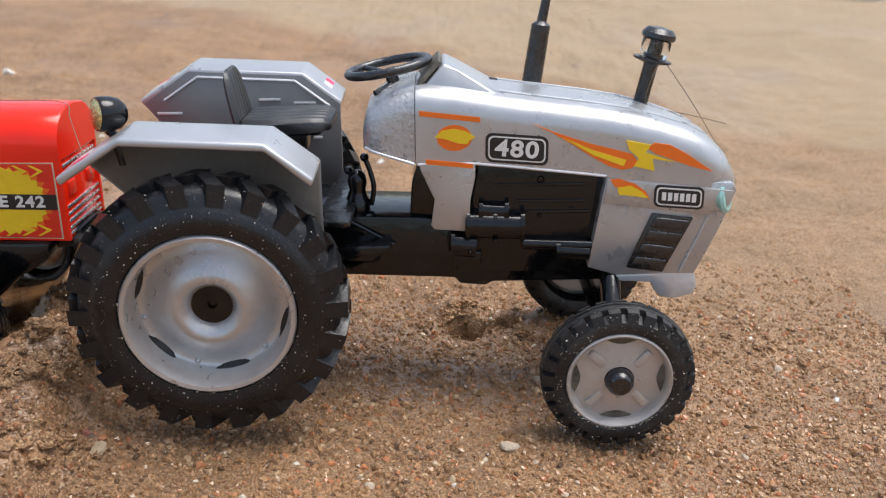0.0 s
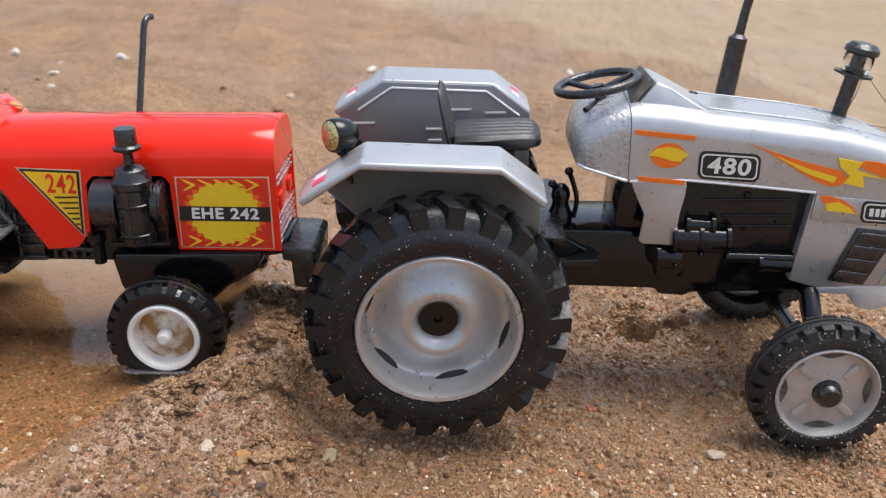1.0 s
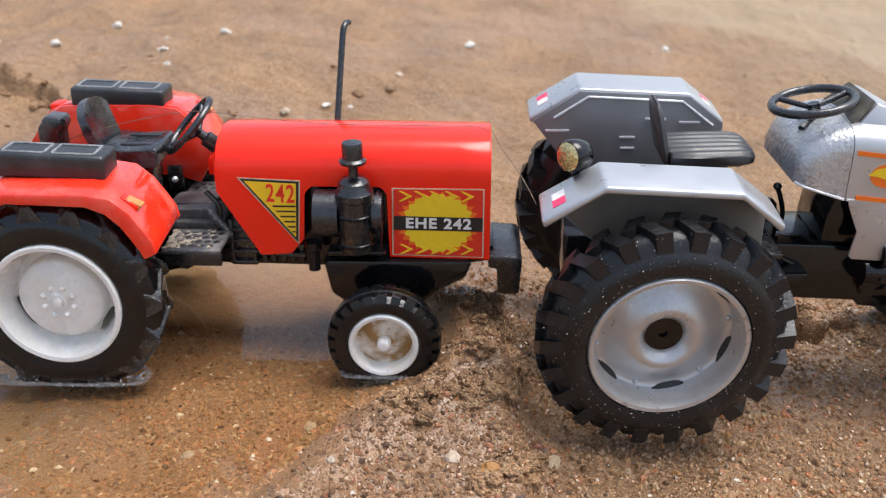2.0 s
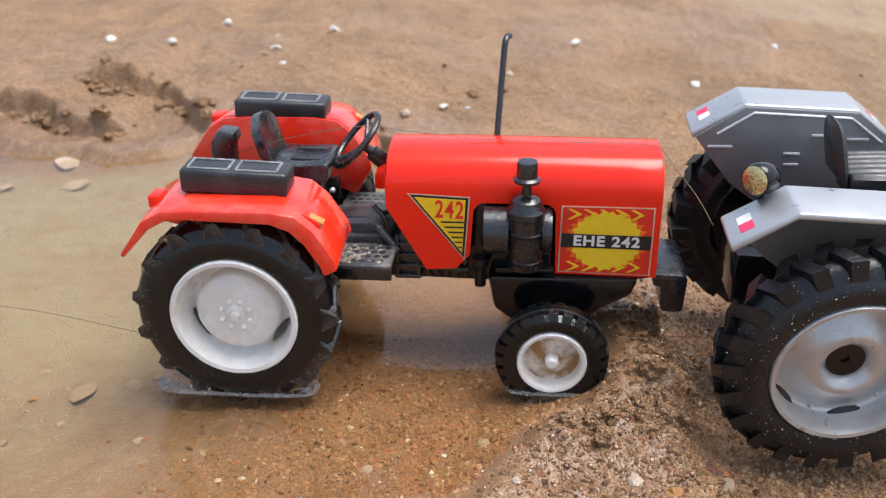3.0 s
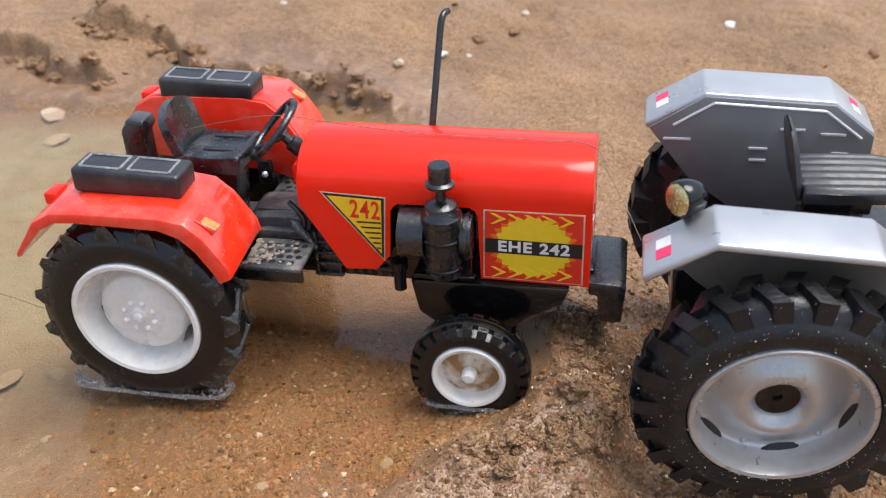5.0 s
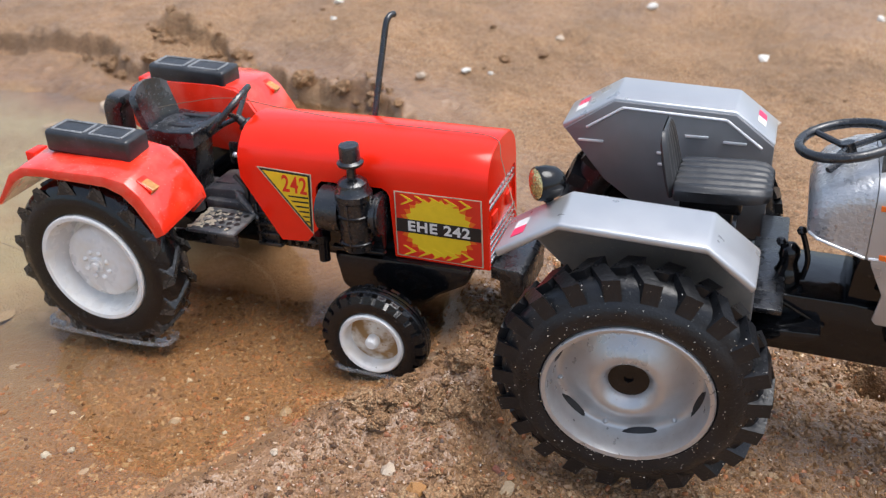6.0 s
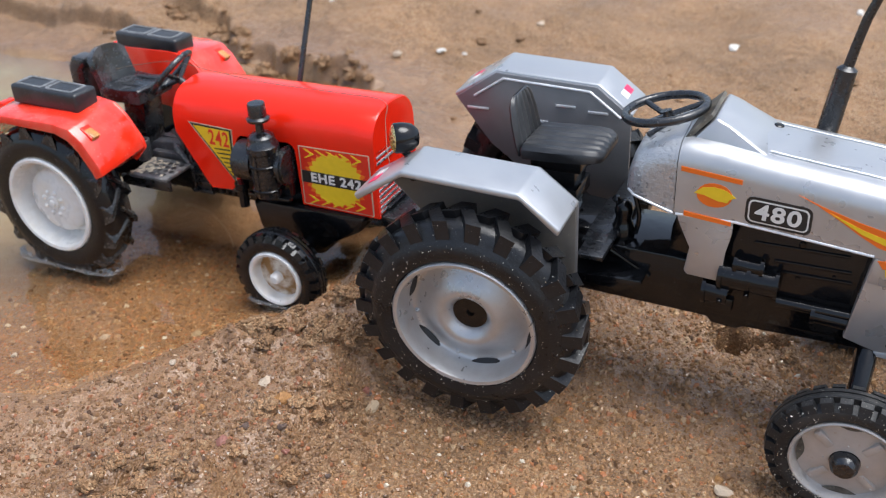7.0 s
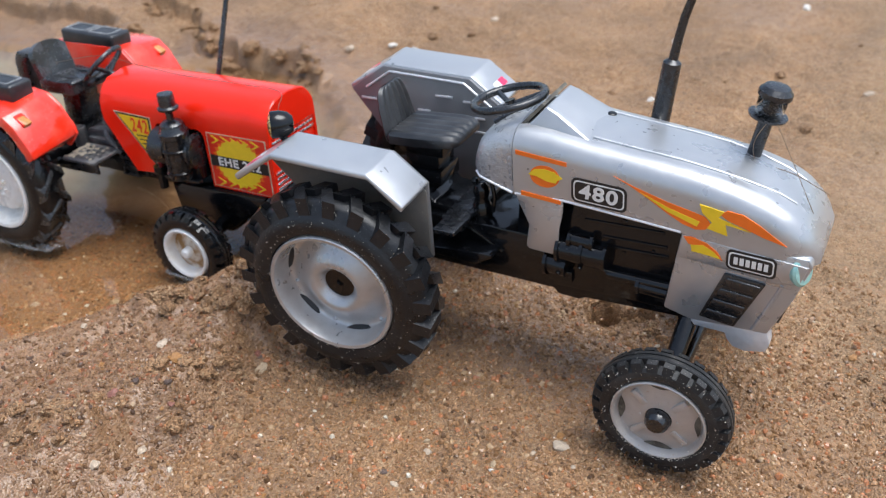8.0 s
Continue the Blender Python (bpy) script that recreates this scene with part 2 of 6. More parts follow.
PALE_GRAIN = grain_material("pale_sand_specks", [(0.0, (0.48, 0.43, 0.36)), (0.4, (0.62, 0.58, 0.50)), (0.7, (0.42, 0.31, 0.20)), (0.85, (0.72, 0.69, 0.63))], 0.5)
GRAIN = grain_material("sand_grains", [(0.0, (0.115, 0.062, 0.030)), (0.055, (0.225, 0.122, 0.057)), (0.33, (0.300, 0.168, 0.080)), (0.66, (0.37, 0.216, 0.108)), (0.86, (0.40, 0.165, 0.072)), (0.95, (0.44, 0.30, 0.17)), (0.993, (0.64, 0.56, 0.44))], 0.22)
WET_GRAIN = grain_material("wet_sand_grains", [(0.0, (0.085, 0.046, 0.025)), (0.06, (0.165, 0.090, 0.045)), (0.35, (0.225, 0.126, 0.064)), (0.70, (0.285, 0.168, 0.088)), (0.86, (0.30, 0.125, 0.062)), (0.955, (0.37, 0.26, 0.16)), (0.994, (0.58, 0.51, 0.42))], 0.16)
BED_GRAIN = grain_material("sunken_sand_grains", [(0.0, (0.18, 0.092, 0.040)), (0.10, (0.28, 0.148, 0.062)), (0.45, (0.35, 0.188, 0.080)), (0.80, (0.40, 0.175, 0.072)), (0.90, (0.42, 0.28, 0.15)), (0.988, (0.60, 0.52, 0.40))], 0.6)

water_mat = bpy.data.materials.new("clear_puddle_water")
water_mat.use_nodes = True
n, l = water_mat.node_tree.nodes, water_mat.node_tree.links
n.clear()
w_out, w_mix, w_tr, w_gl, w_fr = (n.new("ShaderNode" + k) for k in ("OutputMaterial", "MixShader", "BsdfTransparent", "BsdfGlossy", "Fresnel"))
w_tr.inputs[0].default_value = (1.0, 0.955, 0.87, 1)
w_gl.inputs["Roughness"].default_value = 0.02
w_fr.inputs["IOR"].default_value = 1.5
w_tc, w_noise, w_bump = n.new("ShaderNodeTexCoord"), n.new("ShaderNodeTexNoise"), n.new("ShaderNodeBump")
w_noise.inputs["Scale"].default_value = 45
w_bump.inputs["Strength"].default_value, w_bump.inputs["Distance"].default_value = 0.11, 0.001
l.new(w_tc.outputs["Object"], w_noise.inputs["Vector"])
l.new(w_noise.outputs["Fac"], w_bump.inputs["Height"])
l.new(w_bump.outputs[0], w_gl.inputs["Normal"])
l.new(w_bump.outputs[0], w_fr.inputs["Normal"])
l.new(w_fr.outputs[0], w_mix.inputs[0])
w_df, w_murk = n.new("ShaderNodeBsdfDiffuse"), n.new("ShaderNodeMixShader")
w_df.inputs[0].default_value, w_murk.inputs[0].default_value = (0.42, 0.33, 0.21, 1), 0.03
l.new(w_tr.outputs[0], w_murk.inputs[1])
l.new(w_df.outputs[0], w_murk.inputs[2])
l.new(w_murk.outputs[0], w_mix.inputs[1])
l.new(w_gl.outputs[0], w_mix.inputs[2])
l.new(w_mix.outputs[0], w_out.inputs["Surface"])


# ---- mesh helpers ----
def finish(name, bm, mat, smooth=35):
    bmesh.ops.recalc_face_normals(bm, faces=bm.faces)
    me = bpy.data.meshes.new(name)
    bm.to_mesh(me)
    bm.free()
    me.materials.append(mat)
    if smooth:
        me.polygons.foreach_set("use_smooth", [True] * len(me.polygons))
        me.set_sharp_from_angle(angle=radians(smooth))
    return me


def thing(name, at, label, category, group=""):
    ob = new(name)
    ob.empty_display_size = 0.01
    ob.location = at
    return tagged(ob, label, category, group)


def root_of(ob):
    while ob.parent:
        ob = ob.parent
    return ob


def part(name, bm, mat, parent, label="", smooth=35):
    """One mesh, given in world places, under a thing or under a part of it."""
    bm.transform(Matrix.Translation(-root_of(parent).location))
    ob = new(name, finish(name, bm, mat, smooth))
    ob.parent = parent
    return tagged(ob, label)


def bev(bm, w, seg=2, angle=25):
    edges = [e for e in bm.edges if len(e.link_faces) == 2 and e.calc_face_angle(0) > radians(angle)]
    if edges and w:
        bmesh.ops.bevel(bm, geom=edges, offset=w, segments=seg, profile=0.5, affect="EDGES", clamp_overlap=True)
    return bm


def prism(pts, y0, y1, w=0.0, seg=2):
    """A profile in x and z, drawn out along y."""
    bm = bmesh.new()
    a = [bm.verts.new((x, y0, z)) for x, z in pts]
    b = [bm.verts.new((x, y1, z)) for x, z in pts]
    bm.faces.new(a)
    bm.faces.new(b[::-1])
    for i in range(len(pts)):
        j = (i + 1) % len(pts)
        bm.faces.new((a[i], b[i], b[j], a[j]))
    bmesh.ops.recalc_face_normals(bm, faces=bm.faces)
    return bev(bm, w, seg)


def box(x0, x1, y0, y1, z0, z1, w=0.0004, seg=2):
    return prism([(x0, z0), (x1, z0), (x1, z1), (x0, z1)], y0, y1, w, seg)


def tube(points, radius, sides=10, ends=True):
    """A round bar along points; radius may be one number or one for each point."""
    bm = bmesh.new()
    pts = [Vector(p) for p in points]
    rad = radius if isinstance(radius, (list, tuple)) else [radius] * len(pts)
    rings, up = [], None
    for i, p in enumerate(pts):
        d = (pts[min(i + 1, len(pts) - 1)] - pts[max(i - 1, 0)]).normalized()
        if up is None:
            up = d.orthogonal().normalized()
        up = (up - d * up.dot(d)).normalized()
        side = d.cross(up)
        rings.append([bm.verts.new(p + (up * math.cos(a) + side * math.sin(a)) * rad[i]) for a in (2 * math.pi * k / sides for k in range(sides))])
    for r0, r1 in zip(rings, rings[1:]):
        for k in range(sides):
            bm.faces.new((r0[k], r0[(k + 1) % sides], r1[(k + 1) % sides], r1[k]))
    if ends:
        bm.faces.new(rings[0][::-1])
        bm.faces.new(rings[-1])
    return bm


def curve_points(keys, steps=8):
    """A smooth line through key points."""
    k = [Vector(p) for p in keys]
    out = []
    for i in range(len(k) - 1):
        p0, p1, p2, p3 = k[max(i - 1, 0)], k[i], k[i + 1], k[min(i + 2, len(k) - 1)]
        for s in range(steps):
            t = s / steps
            out.append(0.5 * ((2 * p1) + (p2 - p0) * t + (2 * p0 - 5 * p1 + 4 * p2 - p3) * t * t + (3 * p1 - p0 - 3 * p2 + p3) * t ** 3))
    return out + [k[-1]]


def lathe(profile, m, seg=48, cap=True):
    """Turns (radius, height) about the z axis of the pose m."""
    bm = bmesh.new()
    rings = []
    for r, h in profile:
        if r < 1e-6:
            rings.append([bm.verts.new((0, 0, h))])
        else:
            rings.append([bm.verts.new((r * math.cos(2 * math.pi * k / seg), r * math.sin(2 * math.pi * k / seg), h)) for k in range(seg)])
    for a, b in zip(rings, rings[1:]):
        for k in range(seg):
            j = (k + 1) % seg
            if len(a) == 1 and len(b) == 1:
                continue
            if len(a) == 1:
                bm.faces.new((a[0], b[j], b[k]))
            elif len(b) == 1:
                bm.faces.new((a[k], a[j], b[0]))
            else:
                bm.faces.new((a[k], a[j], b[j], b[k]))
    if cap:
        for ring in (rings[0], rings[-1]):
            if len(ring) > 2:
                bm.faces.new(ring)
    bm.transform(m)
    return bm


def hexa(corners):
    """A block from eight corners: four below, four above."""
    bm = bmesh.new()
    v = [bm.verts.new(c) for c in corners]
    for f in ((0, 1, 2, 3), (7, 6, 5, 4), (0, 4, 5, 1), (1, 5, 6, 2), (2, 6, 7, 3), (3, 7, 4, 0)):
        bm.faces.new([v[i] for i in f])
    return bm


def lettering(text, size, x, y, z, tilt=0.0, fat=0.0, squeeze=1.0):
    """Letters that stand upright in the plane y, centred at x and z, read from the front."""
    cu = bpy.data.curves.new("letters", "FONT")
    cu.body, cu.size, cu.extrude, cu.offset, cu.space_character = text, size, 0.00004, fat, 1.12
    cu.align_x, cu.align_y = "CENTER", "CENTER"
    ob = bpy.data.objects.new("letters", cu)
    scene.collection.objects.link(ob)
    dg = bpy.context.evaluated_depsgraph_get()
    me = bpy.data.meshes.new_from_object(ob.evaluated_get(dg))
    bm = bmesh.new()
    bm.from_mesh(me)
    bpy.data.objects.remove(ob)
    bpy.data.curves.remove(cu)
    bpy.data.meshes.remove(me)
    bm.transform(pose(x, y, z, 0, -tilt, 0) @ pose(0, 0, 0, 90, 0, 0) @ Matrix.Diagonal((squeeze, 1, 1, 1)))
    return bm


def rounded(x0, x1, z0, z1, r, slope=0.0, n=4):
    """The outline of a rounded panel in x and z."""
    pts = []
    for cx, cz, a0 in ((x1 - r, z1 - r, 0), (x0 + r, z1 - r, 90), (x0 + r, z0 + r, 180), (x1 - r, z0 + r, 270)):
        for k in range(n + 1):
            a = radians(a0 + 90 * k / n)
            pts.append((cx + r * math.cos(a), cz + r * math.sin(a)))
    xm = (x0 + x1) / 2
    return [(x, z + (x - xm) * slope) for x, z in pts]


# ---- ground ----
WATER = 0.0165
SHORE = [(-0.635, 0.25), (-0.62, 0.19), (-0.58, 0.150), (-0.50, 0.137), (-0.30, 0.138), (-0.20, 0.142), (-0.166, 0.150), (-0.152, 0.172), (-0.143, 0.191), (-0.136, 0.203), (-0.124, 0.2110), (-0.1165, 0.222), (-0.113, 0.236),
         (-0.116, 0.25), (-0.122, 0.30), (-0.15, 0.36), (-0.20, 0.41), (-0.25, 0.428), (-0.298, 0.418), (-0.311, 0.406), (-0.34, 0.4005), (-0.395, 0.408), (-0.52, 0.405), (-0.59, 0.375), (-0.63, 0.31)]

# two eroded steps of the bank behind the puddle, overlapping where the bank juts out
LEDGE_LOW = [(-0.6, 0.455), (-0.400, 0.441), (-0.379, 0.434), (-0.350, 0.427), (-0.332, 0.423)]
LEDGE_HIGH = [(-0.380, 0.468), (-0.357, 0.462), (-0.335, 0.462), (-0.322, 0.455), (-0.305, 0.440), (-0.289, 0.424), (-0.260, 0.419), (-0.218, 0.421), (-0.203, 0.405), (-0.12, 0.38)]


def value_noise(x, y, cell, seed):
    """Smooth noise of about -1 to 1 over arrays of places, with bumps of the size cell."""
    rng = np.random.RandomState(seed)
    table = rng.rand(256, 256)
    u, v = x / cell + 1000.0, y / cell + 1000.0
    i, j = np.floor(u).astype(int), np.floor(v).astype(int)
    a, b = u - i, v - j
    a, b = a * a * (3 - 2 * a), b * b * (3 - 2 * b)
    g = lambda p, q: table[p % 256, q % 256]
    return 2 * ((g(i, j) * (1 - a) + g(i + 1, j) * a) * (1 - b) + (g(i, j + 1) * (1 - a) + g(i + 1, j + 1) * a) * b) - 1


def shore_distance(x, y):
    """How far outside the puddle a place lies; inside it is negative."""
    best = np.full(x.shape, 1e9)
    inside = np.zeros(x.shape, bool)
    for (x0, y0), (x1, y1) in zip(SHORE, SHORE[1:] + SHORE[:1]):
        dx, dy = x1 - x0, y1 - y0
        t = np.clip(((x - x0) * dx + (y - y0) * dy) / (dx * dx + dy * dy), 0, 1)
        best = np.minimum(best, np.hypot(x - x0 - t * dx, y - y0 - t * dy))
        if y0 != y1:
            inside ^= ((y0 > y) != (y1 > y)) & (x < dx * (y - y0) / (y1 - y0) + x0)
    return np.where(inside, -best, best)


def step(v, a, b):
    """A smooth rise from nought at a to one at b."""
    t = np.clip((v - a) / (b - a), 0, 1)
    return t * t * (3 - 2 * t)


def bump_at(x, y, cx, cy, r):
    return np.exp(-((x - cx) ** 2 + (y - cy) ** 2) / (r * r))


def near(x, y):
    """One round the tractors, fading to nothing a metre away."""
    return 1 - step(np.hypot(x + 0.1, y - 0.3) + 0.08 * value_noise(x, y, 0.4, 41), 0.62, 1.15)


def ground_height(x, y, fine=True):
    sd = shore_distance(x, y) + 0.004 * value_noise(x, y, 0.025, 3) + 0.002 * value_noise(x, y, 0.009, 4)
    land = -0.0012 - 0.03 * np.clip(x, -0.02, 0.12) + 0.045 * np.clip(y - 0.27, 0, 0.5)
    land = land + 0.028 * step(-x, 0.06, 0.24) * step(y, 0.36, 0.47) * near(x, y) + 0.03 * value_noise(x, y, 0.9, 42) * (1 - near(x, y))
    land = land + (0.006 * value_noise(x, y, 0.11, 5) + 0.0028 * value_noise(x, y, 0.045, 43) + 0.0013 * value_noise(x, y, 0.016, 44)) * step(y, 0.36, 0.5)
    # the higher ground in front of the puddle, which breaks off towards the silver tractor's rear wheel
    brink = np.interp(y, [0.05, 0.12, 0.16, 0.18, 0.205, 0.24], [-0.115, -0.100, -0.093, -0.089, -0.090, -0.096]) + 0.004 * value_noise(x, y, 0.016, 36) + 0.002 * value_noise(x, y, 0.006, 37)
    high = step(brink - x, -0.010, 0.010) * (1 - 0.6 * step(y, 0.25, 0.29)) * near(x, y)
    land = land + high * (0.0172 + 0.0030 * step(y, 0.185, 0.205) - land)
    pool = WATER - 0.0062 * (1 - np.exp(-np.clip(-sd, 0, 1) / 0.022))
    h = np.where(sd < 0, pool, WATER + (land - WATER) * (1 - np.exp(-np.clip(sd, 0, 9) / 0.022)))
    ridge = np.exp(-((sd - 0.014) / 0.012) ** 2) * step(x, -0.155, -0.125) * step(-y, -0.30, -0.24) * step(y, 0.185, 0.205)
    h = h + ridge * (0.0022 + 0.006 * step(y, 0.24, 0.27)) + 0.0050 * bump_at(x, y, -0.096, 0.222, 0.011)
    # the eroded step of the bank behind the puddle
    bank = step(-x, 0.15, 0.24) * step(y, 0.38, 0.41) * (1 - step(y, 0.6, 0.9)) * near(x, y)
    wander = 0.005 * value_noise(x, y, 0.03, 8) + 0.003 * value_noise(x, y, 0.011, 18) + 0.0015 * value_noise(x, y, 0.005, 28)
    lip = 0.0
    for line, share in ((LEDGE_LOW, 1 - step(x, -0.350, -0.330)), (LEDGE_HIGH, step(x, -0.385, -0.362))):
        v = y - np.interp(x, [p[0] for p in line], [p[1] for p in line]) + wander
        h = h + bank * share * (0.0056 * step(v, 0.0, 0.0032) - 0.0030 * np.exp(-((v + 0.0025) / 0.0032) ** 2) + 0.0016 * np.exp(-((v - 0.006) / 0.005) ** 2))
        lip = lip + share * step(-x, 0.13, 0.2) * step(y, 0.36, 0.40) * np.exp(-((v - 0.004) / 0.010) ** 2)
    h = h + 0.0035 * np.exp(-((sd - 0.004) / 0.009) ** 2)
    # ground pressed down and pushed up round the wheels
    h = h - 0.003 * bump_at(x, y, -0.058, 0.219, 0.016) 
    h = h - 0.003 * bump_at(x, y, 0.046, 0.219, 0.012) + 0.0025 * bump_at(x, y, -0.112, 0.222, 0.008)
    h = h - 0.020 * step(bump_at(x, y, 0.0075, 0.279, 0.0062) + 0.75 * bump_at(x, (y - 0.282) * 2.2 + 0.282, 0.019, 0.282, 0.007) + 0.25 * value_noise(x, y, 0.004, 9), 0.30, 0.75) + 0.004 * bump_at(x, y, 0.006, 0.292, 0.008) + 0.002 * bump_at(x, y, -0.005, 0.277, 0.008)
    h = h + 0.0050 * bump_at(x, y, 0.048, 0.292, 0.022)
    crest = np.exp(-((x - brink - 0.002) / 0.009) ** 2) * step(y, 0.13, 0.15) * (1 - step(y, 0.215, 0.225))
    # a small slump in the slope
    crack = x - np.interp(y, [0.125, 0.135, 0.1405, 0.149], [-0.130, -0.1233, -0.1213, -0.1215]) + 0.0016 * value_noise(x, y, 0.005, 33)
    along = step(y, 0.122, 0.132) * (1 - step(y, 0.146, 0.151))
    h = h + along * (0.0022 * np.exp(-((crack + 0.0030) / 0.0035) ** 2) - 0.0048 * np.exp(-(crack / 0.0014) ** 2))
    h = h + 0.0042 * bump_at(x, y, -0.1045, 0.1445, 0.0062) * (1 + 0.6 * value_noise(x, y, 0.004, 38)) - 0.0030 * bump_at(x, y, -0.0970, 0.1415, 0.0045)
    if fine:
        rough = 0.55 + 0.45 * step(sd, -0.004, 0.006)
        lumps = np.clip(value_noise(x, y, 0.0085, 11), 0, 1) ** 1.5
        near_ridge = np.clip(ridge * 1.4 + 0.8 * crest + 0.75 * lip + bump_at(x, y, -0.10, 0.15, 0.05) * 0.5 + bump_at(x, y, 0.012, 0.290, 0.035) * 0.8, 0, 1)
        h = h + rough * (0.0012 * value_noise(x, y, 0.04, 19) + 0.0013 * value_noise(x, y, 0.018, 12) + 0.0009 * value_noise(x, y, 0.006, 13) + 0.00050 * value_noise(x, y, 0.0026, 14) + 0.00022 * value_noise(x, y, 0.0013, 15))
        h = h + near_ridge * (0.0044 * lumps + 0.0018 * np.clip(value_noise(x, y, 0.0045, 16), -0.2, 1))
    return h


def axis_lines(lo, hi, dense, far, coarse, coarse_low):
    a = list(np.arange(lo, hi, dense))
    s, v = dense, hi
    while v < far:
        a.append(v)
        s *= coarse
        v += s
    s, v = dense, lo - dense
    while v > -far:
        a.insert(0, v)
        s *= coarse_low
        v -= s
    return np.array(a)


gx = axis_lines(-0.44, 0.15, 0.00105, 60.0, 1.06, 1.07)
gy = axis_lines(0.115, 0.49, 0.00105, 60.0, 1.03, 1.15)
GX, GY = np.meshgrid(gx, gy)
GZ = ground_height(GX, GY)
nx, ny = len(gx), len(gy)
ground_me = bpy.data.meshes.new("ground")
co = np.stack([GX, GY, GZ], -1).reshape(-1, 3).astype(np.float32)
ids = np.arange(nx * ny).reshape(ny, nx)
quads = np.stack([ids[:-1, :-1], ids[:-1, 1:], ids[1:, 1:], ids[1:, :-1]], -1).reshape(-1, 4)
ground_me.vertices.add(len(co))
ground_me.vertices.foreach_set("co", co.ravel())
ground_me.loops.add(quads.size)
ground_me.loops.foreach_set("vertex_index", quads.ravel().astype(np.int32))
ground_me.polygons.add(len(quads))
ground_me.polygons.foreach_set("loop_start", np.arange(0, quads.size, 4, dtype=np.int32))
ground_me.update(calc_edges=True)
ground_me.polygons.foreach_set("use_smooth", np.ones(len(quads), bool))
ground_me.materials.append(SAND)
SD = shore_distance(GX, GY) + 0.006 * value_noise(GX, GY, 0.03, 21)
edge = np.interp(GX, [-0.6, -0.3, -0.05, 0.09, 0.17, 0.35], [1.1, 0.97, 0.83, 0.66, 0.50, 0.46]) + 0.05 * value_noise(GX, GY, 0.12, 22) + 0.02 * value_noise(GX, GY, 0.03, 23)
NEAR = near(GX, GY)
dry_patch = 0.3 * step(GX, 0.03, 0.10) * step(GY, 0.22, 0.30) + 0.06 * step(GY, 0.33, 0.45) * step(SD, 0.0, 0.05) * (1 + 0.4 * value_noise(GX, GY, 0.05, 26))
wet_slope = 0.95 * step(-GX + 0.015 * value_noise(GX, GY, 0.03, 34), 0.075, 0.105) * step(-GY, -0.26, -0.2)
wet_shore = step(-SD, -0.06, 0.0) * (1 - 0.9 * step(-SD, 0.0, 0.008))
# shade below the silver tractor's chassis, painted in through the damp mask
shade_under = 0.5 * step(GX, -0.06, -0.04) * (1 - step(GX, 0.03, 0.05)) * step(GY, 0.215, 0.24) * (1 - step(GY, 0.29, 0.31))
wet_front = 0.34 * step(-GY, -0.30, -0.24) * step(SD, 0.0, 0.01) * (0.7 + 0.5 * value_noise(GX, GY, 0.05, 29))
silt_spread = step(-GX + 0.02 * value_noise(GX, GY, 0.035, 25) + 0.008 * value_noise(GX, GY, 0.012, 27), 0.205, 0.265) + step(GY + 0.012 * value_noise(GX, GY, 0.02, 28), 0.275, 0.34)
masks = {
    "dry": np.clip(NEAR * dry_patch + step(GY, edge - 0.03, edge + 0.05) + (1 - NEAR) * (0.8 + 0.3 * value_noise(GX, GY, 0.7, 45)), 0, 1),
    "wet": NEAR * np.clip(wet_slope + wet_shore + wet_front + shade_under + 0.35 * step(value_noise(GX, GY, 0.06, 24), 0.2, 0.8), 0, 1),
    "silt": step(-SD, 0.002, 0.03) * np.clip(silt_spread, 0, 1) * np.clip(0.86 + 0.22 * value_noise(GX, GY, 0.016, 30) + 0.16 * value_noise(GX, GY, 0.005, 31), 0, 1),
    "bed": step(-SD + 0.004 * value_noise(GX, GY, 0.012, 35), 0.004 - 0.034 * step(-GY, -0.30, -0.25), 0.012 - 0.007 * step(-GY, -0.30, -0.25)) * (0.85 + 0.25 * value_noise(GX, GY, 0.02, 32)),
}
for name, values in masks.items():
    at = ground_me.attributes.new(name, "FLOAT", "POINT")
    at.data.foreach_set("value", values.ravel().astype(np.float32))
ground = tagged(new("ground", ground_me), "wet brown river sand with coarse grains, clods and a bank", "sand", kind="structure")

bm = bmesh.new()
mid = Vector((-0.33, 0.27))
outline = []
for x, y in SHORE:
    d = (mid - Vector((x, y))).normalized()
    outline.append(bm.verts.new((x - d.x * 0.006, y - d.y * 0.006, WATER)))
bmesh.ops.triangulate(bm, faces=[bm.faces.new(outline)])
water = tagged(new("water", finish("water", bm, water_mat, 0)), "shallow clear puddle over brown sand and silt", "water", kind="structure")


def z_at(x, y):
    return float(ground_height(np.array([[x]]), np.array([[y]]))[0, 0])


FOOT = material("sandy_footplate_plastic", (0.045, 0.049, 0.056), 0.34, 0, 0.25, 250, 0.3, 900, dust=0.7, film=0.4, dust_color=(0.34, 0.315, 0.275))

# ---- wheels ----
def wheel_pose(x, y, z, far, lean=0.0, toe=0.0):
    """Where a wheel's outer face stands; both wheels of an axle lean and toe alike."""
    return pose(x, y, z, (-90 if far else 90) + lean, 0, toe)


def polar(r, a, h):
    return (r * math.cos(a), r * math.sin(a), h)


def tread_block(name, spec, mat, soft=0.0003):
    """One tread block from (radius, angle, height) at its eight corners: four below, four on top."""
    return finish(name, bev(hexa([polar(*c) for c in spec]), soft, 1, 20), mat, 30)


def ring_of(name, me, rim, m, count, shift=0.0):
    """Equal blocks set round a wheel."""
    base = Matrix.Translation(-root_of(rim).location) @ m
    for k in range(count):
        ob = new(name, me)
        ob.parent = rim
        ob.matrix_basis = base @ Matrix.Rotation(2 * math.pi * (k + shift) / count, 4, "Z")
        tagged(ob)


